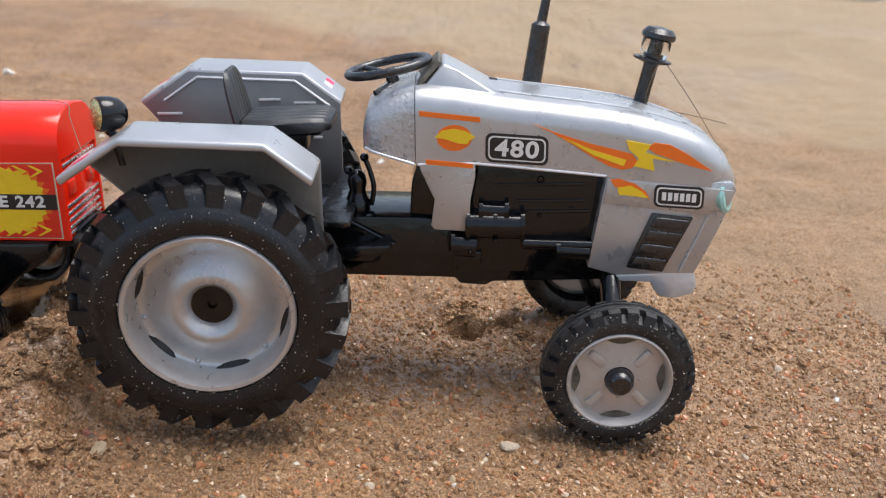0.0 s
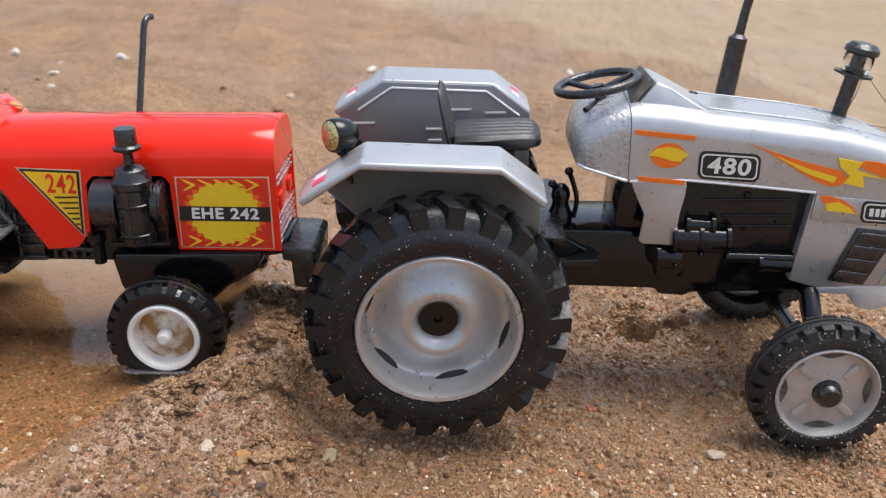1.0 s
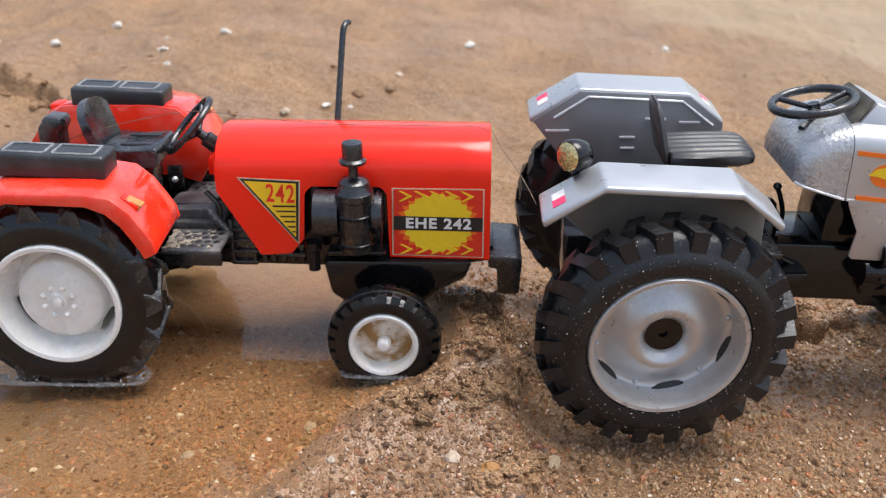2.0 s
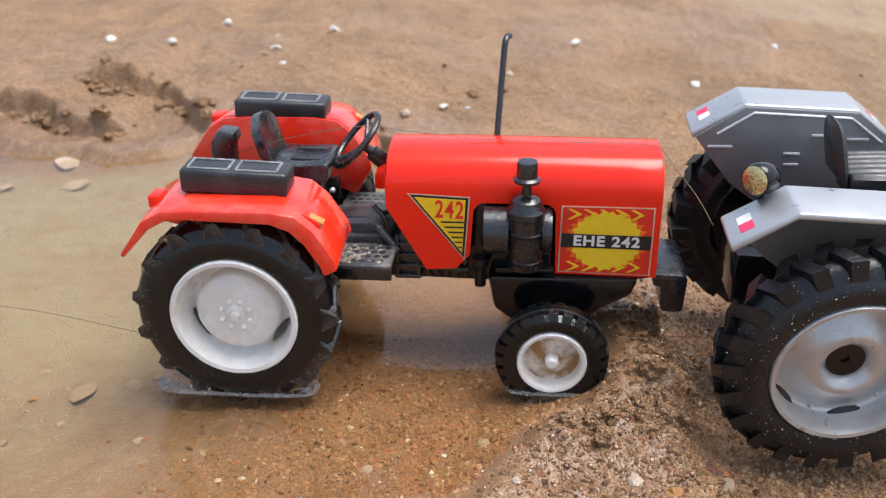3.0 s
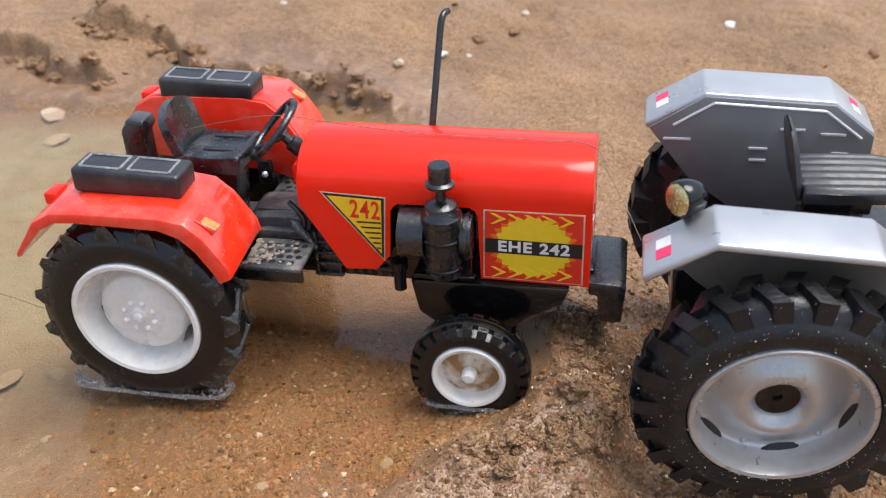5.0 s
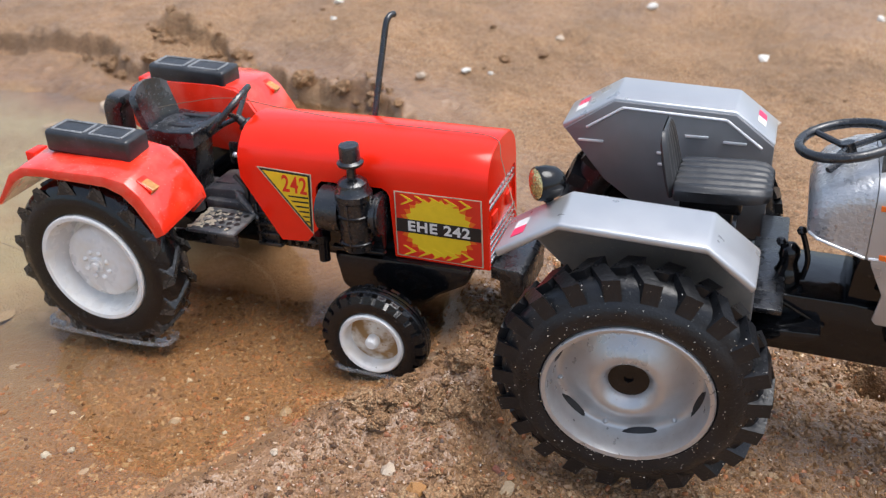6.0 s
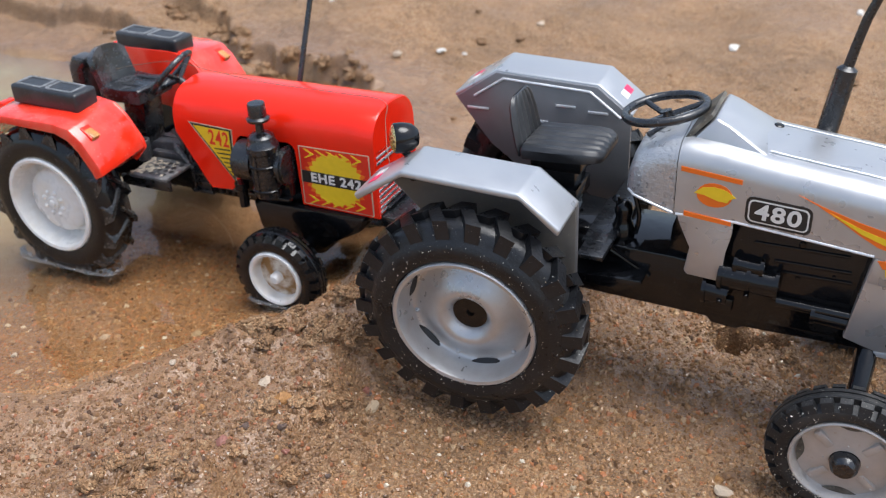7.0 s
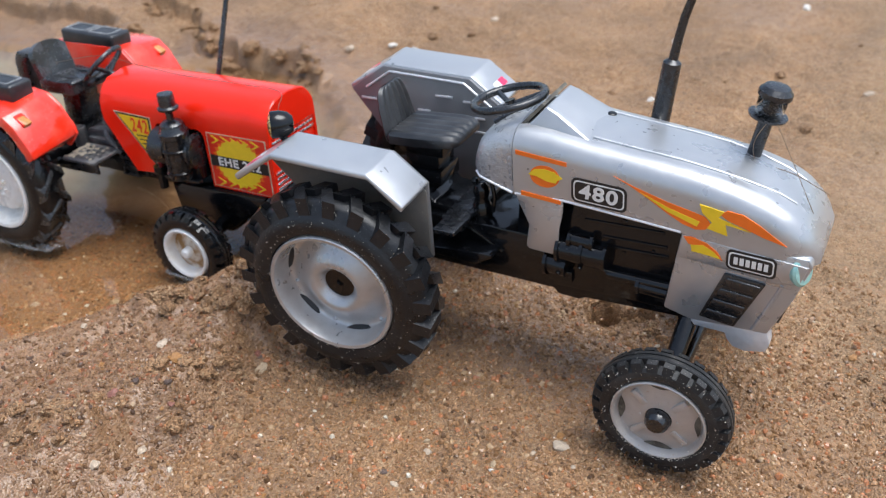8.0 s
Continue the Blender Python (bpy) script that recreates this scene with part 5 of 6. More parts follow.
for x0, x1, r in ((-0.1510, -0.1440, 0.0068), (-0.1345, -0.1318, 0.0060), (-0.1335, -0.1325, 0.0066)):
    part("drum", bev(tube([(x0, FY + 0.0035, 0.0592), (x1, FY + 0.0035, 0.0592)], r, 28), 0.0010, 2, 50), BLACK_MATT, fl)
for z in (0.0515, 0.0600):
    part("clamp", lathe([(0.0050, z), (0.0053, z + 0.0003), (0.0053, z + 0.0009), (0.0050, z + 0.0012)], pose(-0.1392, FY, 0), 28), BLACK, fl)
part("seam", box(-0.1394, -0.1390, FY - 0.0054, FY - 0.0048, 0.0500, 0.0650, 0.0001), BLACK_MATT, fl)
part("bracket", box(-0.1475, -0.1310, FY - 0.0012, FY + 0.0010, 0.0478, 0.0492, 0.0003), BLACK, fl)
part("mount", box(-0.1450, -0.1320, FY + 0.001, FY + 0.010, 0.0480, 0.0620, 0.0008), BLACK, fl)
part("drain", lathe([(0.0017, 0.0), (0.0017, 0.0060), (0.0024, 0.0066), (0.0024, 0.0090)], pose(-0.1520, FY + 0.002, 0.0420), 18), BLACK, red)
part("chassis", prism([(-0.232, 0.040), (-0.150, 0.0385), (-0.146, 0.032), (-0.128, 0.030), (-0.118, 0.032), (-0.112, 0.039), (-0.1000, 0.041), (-0.1000, 0.046), (-0.232, 0.052)], RY - 0.0085, RY + 0.0085, 0.0008), BLACK, red, "black plastic chassis")
for k in range(5):
    part("fin", box(-0.1690 + 0.0028 * k, -0.1676 + 0.0028 * k, RY - 0.0100, RY + 0.0100, 0.0400, 0.0470, 0.0003), BLACK_MATT, red)
part("axle_beam", prism([(-0.150, 0.0440), (-0.148, 0.0330), (-0.140, 0.0270), (-0.124, 0.0270), (-0.117, 0.0335), (-0.108, 0.0385), (-0.106, 0.0440)], RY - 0.0160, RY + 0.0160, 0.0015), BLACK, red, "black front axle housing")
part("front_axle", tube([(-0.1307, RY - 0.028, 0.0275), (-0.1307, RY + 0.028, 0.0275)], 0.0024, 12), BLACK, red)
part("bumper", prism([(-0.1015, 0.0445), (-0.0930, 0.0440), (-0.0915, 0.0430), (-0.0922, 0.0320), (-0.0945, 0.0315), (-0.0985, 0.0320), (-0.0990, 0.0400), (-0.1015, 0.0405)], RY - 0.0125, RY + 0.0125, 0.0005), BLACK_MATT, red, "black front weight bumper")
part("gearbox", prism([(-0.214, 0.044), (-0.214, 0.0520), (-0.198, 0.0528), (-0.184, 0.0528), (-0.178, 0.0570), (-0.168, 0.0625), (-0.168, 0.043)], RY - 0.0070, RY + 0.0070, 0.0010), FOOT, red, "dusty black gearbox housing")
for k, (x, r) in enumerate(((-0.1745, 0.0075), (-0.1715, 0.0082), (-0.1685, 0.0075))):
    part("flange", bev(tube([(x, RY, 0.0525), (x + 0.0020, RY, 0.0525)], r + 0.004, 20), 0.0006, 1, 50), BLACK_MATT, red)
housing = part("clutch_housing", prism([(-0.1775, 0.0400), (-0.1775, 0.0530), (-0.1755, 0.0560), (-0.1715, 0.0560), (-0.1700, 0.0530), (-0.1700, 0.0400)], RY - 0.0118, RY + 0.0100, 0.0006), BLACK_MATT, red, "ribbed black clutch housing")
for z in (0.0415, 0.0450, 0.0485, 0.0520):
    part("rib", box(-0.1780, -0.1695, RY - 0.0128, RY - 0.0112, z - 0.0005, z + 0.0005, 0.0003), BLACK_MATT, housing)
for x in (-0.1770, -0.1706):
    part("rib", box(x - 0.0005, x + 0.0005, RY - 0.0125, RY - 0.0112, 0.0405, 0.0550, 0.0003), BLACK_MATT, housing)
part("linkage", tube(curve_points([(-0.1832, RY - 0.0122, 0.0580), (-0.1822, RY - 0.0124, 0.0572), (-0.1795, RY - 0.0124, 0.0535), (-0.1768, RY - 0.0124, 0.0500)], 4), [0.0007] * 4 + [0.0012] * 5 + [0.0009] * 4, 10), FOOT, red, "bent black linkage arm")
part("side_rail", box(-0.1985, -0.1770, RY - 0.0250, RY - 0.0238, 0.0462, 0.0502, 0.0004), BLACK_MATT, red, "black rail below the footplate")
cover = part("transmission_cover", prism([(-0.1990, 0.0505), (-0.1985, 0.0548), (-0.1965, 0.0560), (-0.1850, 0.0566), (-0.1815, 0.0556), (-0.1800, 0.0505)], RY - 0.0078, RY + 0.0075, 0.0009), FOOT, red, "dusty cover between the footplates")
part("ledge", box(-0.1965, -0.1815, RY - 0.0100, RY - 0.0070, 0.0505, 0.0532, 0.0005), FOOT, cover)
for s in (-1, 1):
    y0, y1 = sorted((RY + s * 0.0115, RY + s * 0.0265))
    x0, x1 = -0.1935 if s < 0 else -0.1985, -0.1768
    foot = part("footplate", prism([(x0, 0.0505), (x1, 0.0505), (x1, 0.0518), (x0, 0.0518)], y0, y1, 0.0005), FOOT, red, "perforated footplate caked with sand")
    for i in range(5 if s < 0 else 7):
        for j in range(4):
            x = x0 + 0.0028 + 0.0026 * i + (0.0013 if j % 2 else 0)
            y = y0 + 0.0030 + 0.0028 * j
            part("hole", lathe([(0.0010, 0.0519), (0.0009, 0.05195), (0.0, 0.0519)], pose(x, y, 0), 8, cap=False), STICKER_BLACK, foot, smooth=0)
for x, y, z0, h in ((-0.2005, RY - 0.0095, 0.0520, 0.0045), (-0.1800, RY - 0.0060, 0.0560, 0.0030)):
    part("boss", lathe([(0.0026, -0.0030), (0.0026, h), (0.0021, h + 0.0003), (0.0017, h), (0.0016, h - 0.0020), (0.0, h - 0.0020)], pose(x, y, z0), 20), FOOT, red)
part("cover_rib", box(-0.1960, -0.1840, RY - 0.0040, RY - 0.0034, 0.0560, 0.0567, 0.0002), FOOT, cover)
part("brake_pedal", tube(curve_points([(-0.1812, RY - 0.0110, 0.0525), (-0.1800, RY - 0.0110, 0.0585), (-0.1835, RY - 0.0110, 0.0635)], 4), 0.0008, 8), BLACK_MATT, red, "bent black pedal arm")
part("brake_pedal", tube(curve_points([(-0.1790, RY - 0.0085, 0.0525), (-0.1772, RY - 0.0085, 0.0590), (-0.1800, RY - 0.0085, 0.0645)], 4), 0.0008, 8), BLACK_MATT, red)
for z, r in ((0.0445, 0.0012), (0.0475, 0.0010)):
    part("pipe", tube([(-0.1780, RY - 0.0100, z), (-0.1560, RY - 0.0100, z - 0.0015)], r, 10), BLACK_MATT, red)
part("rear_axle", tube([(-0.2184, RY - 0.034, 0.0420), (-0.2184, RY + 0.034, 0.0420)], 0.0040, 16), BLACK, red)
part("hitch_post", prism([(-0.2330, 0.050), (-0.2265, 0.050), (-0.2255, 0.0790), (-0.2240, 0.0805), (-0.2245, 0.0832), (-0.2295, 0.0838), (-0.2320, 0.0800)], RY - 0.0060, RY + 0.0010, 0.0010), SEAT_DUSTY, red, "black lever box behind the seat")

# mudguards with tool boxes
for s in (-1, 1):
    zo = 0.0 if s < 0 else 0.0035
    yo, yi = RY + s * 0.0420, RY + s * 0.0205
    arch = [(-0.2472, 0.0610), (-0.2390, 0.0697), (-0.2340, 0.0723), (-0.2280, 0.0727), (-0.2060, 0.0720), (-0.2010, 0.0700), (-0.1975, 0.0665), (-0.1935, 0.0600), (-0.1925, 0.0572)]
    outer = [(-0.2480, 0.0620), (-0.2405, 0.0722), (-0.2350, 0.0752), (-0.2280, 0.0757), (-0.2060, 0.0757), (-0.1990, 0.0745), (-0.1945, 0.0705), (-0.1895, 0.0625), (-0.1888, 0.0590)]
    lean = 0.0010
    bm = bmesh.new()
    rows = [[(x, yo, z + zo - 0.001) for x, z in arch], [(x, yo, z + zo - 0.001) for x, z in outer], [(x, yi, z + zo + lean) for x, z in outer], [(x, yi, z + zo + lean - 0.002) for x, z in arch]]
    vs = [[bm.verts.new(p) for p in r] for r in rows]
    for a in range(4):
        b = (a + 1) % 4
        for k in range(len(arch) - 1):
            bm.faces.new((vs[a][k], vs[a][k + 1], vs[b][k + 1], vs[b][k]))
    bm.faces.new([r[0] for r in vs])
    bm.faces.new([r[-1] for r in vs])
    bmesh.ops.recalc_face_normals(bm, faces=bm.faces)
    fender = part("mudguard", bev(bm, 0.0007, 2, 30), RED_DUSTY, red, "dusty red mudguard with wet sand streaks", 30)
    w0, w1 = sorted((yi, yi - s * 0.0012))
    wall = [(x, z + zo + lean - 0.0005) for x, z in outer] + [(-0.1940, 0.0540), (-0.2000, 0.0560), (-0.2380, 0.0600)]
    part("inner_wall", prism(wall, w0, w1, 0.0003), RED_DUSTY, fender, "red inner wall")
    b0, b1 = sorted((RY + s * 0.0322, RY + s * 0.0225))
    if s < 0:
        b0, b1 = 0.2246, 0.2350
    else:
        b0, b1 = 0.2772, 0.2880
    bz = 0.0752 if s < 0 else 0.0778
    b = box(-0.2322, -0.2030, b0, b1, bz, bz + 0.0068, 0.0011, 3)
    b.transform(Matrix.Translation((-0.2176, 0, bz)) @ pose(0, 0, 0, 0, 2.2, 0) @ Matrix.Translation((0.2176, 0, -bz)))
    chest = part("tool_box", b, SEAT_BLACK, fender, "black oblong box with scuffed lid")
    for xa, xb in ((-0.2300, -0.2190), (-0.2168, -0.2058)):
        frame_pts = [(xa, b0 + 0.0018), (xb, b0 + 0.0018), (xb, b1 - 0.0018), (xa, b1 - 0.0018), (xa, b0 + 0.0018)]
        zt = lambda x: bz + 0.0068 - (x + 0.2176) * 0.0384
        for (ax, ay), (bx_, by) in zip(frame_pts[:-1], frame_pts[1:]):
            part("lid_rib", tube([(ax, ay, zt(ax)), (bx_, by, zt(bx_))], 0.00042, 6), LID_LINE, chest)
    yl = RY + s * 0.0345
    ind = prism([(-0.1990, 0.0690), (-0.1975, 0.0722), (-0.1930, 0.0690), (-0.1950, 0.0660)], min(yl, yl + s * 0.004), max(yl, yl + s * 0.004), 0.0004)
    ind.transform(Matrix.Translation((0, 0, zo + 0.0008)))
    holder = part("indicator", ind, RED, fender, "raised red indicator housing")
    lens = prism([(-0.1950, 0.0664), (-0.1968, 0.0712), (-0.1928, 0.0690)], min(yl + s * 0.0004, yl + s * 0.0036), max(yl + s * 0.0004, yl + s * 0.0036), 0.0003)
    lens.transform(Matrix.Translation((0.0004, 0, zo + 0.0010)))
    part("lens", lens, AMBER, holder, "faded amber lens")
    part("tail_light", box(-0.2420, -0.2385, min(yo - s * 0.010, yo - s * 0.016), max(yo - s * 0.010, yo - s * 0.016), 0.0705 + zo, 0.0742 + zo, 0.0004), RED, fender)

# seat and steering
cushion = prism([(-0.2150, 0.0742), (-0.2120, 0.0758), (-0.2050, 0.0752), (-0.1972, 0.0758), (-0.1964, 0.0750), (-0.1968, 0.0706), (-0.1978, 0.0700), (-0.2150, 0.0700)], RY - 0.0102, RY + 0.0075, 0.0012, 3)
r_seat = part("seat", cushion, SEAT_DUSTY, red, "worn black seat with pale scuffs", 50)
cols = []
for k in range(9):
    u = -1 + k / 4
    yk, bow = RY - 0.0012 + 0.0084 * u, 0.0016 * u * u
    top_z = 0.0878 - 0.0030 * abs(u) ** 3
    cols.append([(-0.2138 + bow, yk, 0.0735), (-0.2158 + bow, yk, 0.0800), (-0.2172 + bow, yk * 1.0, top_z), (-0.2196 + bow, yk, top_z - 0.0006), (-0.2186 + bow, yk, 0.0795), (-0.2165 + bow, yk, 0.0735)])
part("backrest", bev(loft(cols), 0.0010, 3, 40), SEAT_DUSTY, red, "curved black backrest with pale scuffs", 60)
for dy in (-0.0050, 0.0035):
    part("seat_ridge", box(-0.2085, -0.1990, RY + dy - 0.0010, RY + dy + 0.0010, 0.0750, 0.0759, 0.0004), SEAT_BLACK, r_seat)
part("seat_base", prism([(-0.2110, 0.0510), (-0.2020, 0.0510), (-0.1995, 0.0692), (-0.2090, 0.0692)], RY - 0.006, RY + 0.004, 0.0006), BLACK_MATT, red)
rm = pose(-0.1895, RY + 0.0005, 0.0795, 9, -46, 0)
pts = [rm @ Vector((0.0095 * math.cos(a), 0.0095 * math.sin(a), 0)) for a in (2 * math.pi * k / 36 for k in range(37))]
r_steer = part("steering_wheel", tube(pts, 0.0010, 10, False), BLACK_MATT, red, "black three-spoke steering wheel")
for k in range(3):
    a = radians(60 + 120 * k)
    part("spoke", tube([rm @ Vector((0, 0, -0.0035)), rm @ Vector((0.0092 * math.cos(a), 0.0092 * math.sin(a), 0))], 0.0008, 8), BLACK_MATT, r_steer)
part("column", tube([rm @ Vector((0, 0, -0.0025)), rm @ Vector((0, 0, -0.0055)), rm @ Vector((0, 0, -0.0060)), rm @ Vector((0, 0, -0.0120))], [0.0012, 0.0014, 0.0024, 0.0026], 16), BLACK_MATT, r_steer)
part("column_cover", prism([(-0.1840, 0.0660), (-0.1838, 0.0712), (-0.1790, 0.0735), (-0.1785, 0.0660)], RY - 0.0050, RY + 0.0050, 0.0008), RED, red, "red steering column cover")
pb = part("pedal_bracket", box(-0.2042, -0.1992, RY + 0.0178, RY + 0.0194, 0.0520, 0.0602, 0.0010), BLACK_MATT, red, "black bracket plate with a silver pin")
part("pin", lathe([(0.0011, 0.0), (0.0007, 0.0008), (0.0, 0.0012)], pose(-0.2018, RY + 0.0178, 0.0556, 90), 12), CHROME, pb)
ex = curve_points([(-0.1493, 0.2730, 0.0660), (-0.1488, 0.2769, 0.0742), (-0.1481, 0.2810, 0.0850), (-0.1474, 0.2853, 0.0960), (-0.1471, 0.2868, 0.1000), (-0.1468, 0.2880, 0.1018), (-0.1463, 0.2896, 0.1026), (-0.1457, 0.2910, 0.1026)], 5)
part("exhaust", tube(ex, 0.0010, 12), BLACK_MATT, red, "thin black exhaust pipe with bent tip")

red_rear_wheel(red, -0.2190, 0.2165, 0.0419)
red_rear_wheel(red, -0.2190, 2 * RY - 0.2165, 0.0430, True)
red_front_wheel(red, -0.1309, 0.2228, 0.0268)
red_front_wheel(red, -0.1309, 2 * RY - 0.2228, 0.0270, True)

# ---- wires ----
def wire(points, r, label):
    bm = tube(curve_points(points, 8), r, 6)
    ob = new("wire", finish("wire", bm, WIRE, 60))
    return tagged(ob, label, "wire")


wire([(-0.2349, 0.2575, 0.0715), (-0.2199, 0.2575, 0.0771), (-0.2040, 0.2575, 0.0812), (-0.1876, 0.2575, 0.0839), (-0.1700, 0.2575, 0.0822), (-0.1480, 0.2570, 0.0806), (-0.1200, 0.2565, 0.0804), (-0.1030, 0.2555, 0.0800),
      (-0.0985, 0.2480, 0.0770), (-0.0930, 0.2380, 0.0720), (-0.0890, 0.2330, 0.0660)], 0.00011, "thin brown wire lying over the red hood")
wire([(0.0600, 0.2560, 0.0905), (0.0575, 0.2530, 0.0860), (0.0570, 0.2560, 0.0800), (0.0590, 0.2570, 0.0775), (0.0680, 0.2560, 0.0760), (0.0780, 0.2500, 0.0745)], 0.00012, "thin wire wound round the air intake")
wire([(0.0615, 0.2570, 0.0905), (0.0680, 0.2520, 0.0810), (0.0745, 0.2480, 0.0705), (0.0780, 0.2470, 0.0640)], 0.00012, "thin wire hanging over the silver nose")
wire([(-0.345, 0.262, 0.0190), (-0.300, 0.256, 0.0180), (-0.270, 0.248, 0.0178), (-0.250, 0.243, 0.0172)], 0.00014, "thin wire lying on the puddle")


# ---- water's edge round the wheels ----
film_mat = bpy.data.materials.new("clear_clinging_water")
film_mat.use_nodes = True
fn, fl_ = film_mat.node_tree.nodes, film_mat.node_tree.links
fb = fn["Principled BSDF"]
fb.inputs["Base Color"].default_value, fb.inputs["Roughness"].default_value = (0.96, 0.97, 0.98, 1), 0.04
fb.inputs["Transmission Weight"].default_value, fb.inputs["IOR"].default_value = 0.86, 1.42
f_noise, f_bump = fn.new("ShaderNodeTexNoise"), fn.new("ShaderNodeBump")
f_noise.inputs["Scale"].default_value, f_bump.inputs["Distance"].default_value = 420, 0.0006
f_bump.inputs["Strength"].default_value = 0.5
fl_.new(f_noise.outputs["Fac"], f_bump.inputs["Height"])
fl_.new(f_bump.outputs[0], fb.inputs["Normal"])


def water_rim(x0, x1, y0, y1, rise, bubbles, label):
    """Clear water drawn up round a tyre that dips in, with small bubbles clinging to it."""
    rg = random.Random(int(1e4 * (x1 - x0)))
    cx, cy, n = (x0 + x1) / 2, (y0 + y1) / 2, 72
    wob = [1 + 0.05 * noise.noise(Vector((5 * math.cos(2 * math.pi * k / n), 5 * math.sin(2 * math.pi * k / n), x0))) for k in range(n)]
    lift = [0.75 + 0.6 * noise.noise(Vector((4 * math.cos(2 * math.pi * k / n), 4 * math.sin(2 * math.pi * k / n), 9 + x0))) for k in range(n)]
    bm = bmesh.new()
    rows = []
    for inset, z in ((0.0, 0.00005), (0.00015, 0.00030), (0.0004, 0.00045), (0.0007, 0.7 * rise), (0.0009, rise), (0.0012, 0.8 * rise), (0.0014, 0.0002)):
        row = []
        for k in range(n):
            a = 2 * math.pi * k / n
            c, s_ = math.cos(a), math.sin(a)
            hx, hy = (x1 - x0) / 2 * wob[k] - inset, (y1 - y0) / 2 * wob[k] - inset
            row.append(bm.verts.new((cx + hx * math.copysign(abs(c) ** 0.5, c), cy + hy * math.copysign(abs(s_) ** 0.5, s_), WATER + (z * lift[k] if z > 0.0005 else z))))
        rows.append(row)
    for ra, rb in zip(rows, rows[1:]):
        for k in range(n):
            bm.faces.new((ra[k], ra[(k + 1) % n], rb[(k + 1) % n], rb[k]))
    rim_ob = tagged(new("water_rim", finish("water_rim", bm, film_mat, 70)), label, "water")
    froth = bmesh.new()
    for k in range(bubbles):
        a = math.radians(rg.choice((205, 225, 250, 335)) + rg.gauss(0, 14))
        c, s_ = math.cos(a), math.sin(a)
        r = rg.uniform(0.00016, 0.0005)
        p = (cx + ((x1 - x0) / 2 - 0.0016) * math.copysign(abs(c) ** 0.5, c) + rg.gauss(0, 0.0006), cy + ((y1 - y0) / 2 - 0.0016) * math.copysign(abs(s_) ** 0.5, s_) + rg.gauss(0, 0.0004), WATER + rg.uniform(0.0002, 2.4 * rise))
        bmesh.ops.create_icosphere(froth, subdivisions=1, radius=r, matrix=Matrix.Translation(p))
    me = finish("bubbles", froth, film_mat, 80)
    ob = new("froth", me)
    ob.parent = rim_ob
    tagged(ob, "small clear bubbles", kind="stuff")


water_rim(-0.2455, -0.1978, 0.2152, 0.2262, 0.0010, 190, "clear water drawn up round the rear tyre")
water_rim(-0.1440, -0.1200, 0.2212, 0.2300, 0.0009, 30, "clear water drawn up round the front tyre")


# ---- pebbles and grains ----
def pebble_mesh(name, mat, seed, flat):
    rng = random.Random(seed)
    bm = bmesh.new()
    bmesh.ops.create_icosphere(bm, subdivisions=2, radius=1.0)
    for v in bm.verts:
        v.co *= 0.9 + 0.5 * noise.noise(v.co * 1.1 + Vector((seed, 0, 0))) + rng.uniform(-0.05, 0.05)
        v.co.z *= flat
    return finish(name, bm, mat, 28)


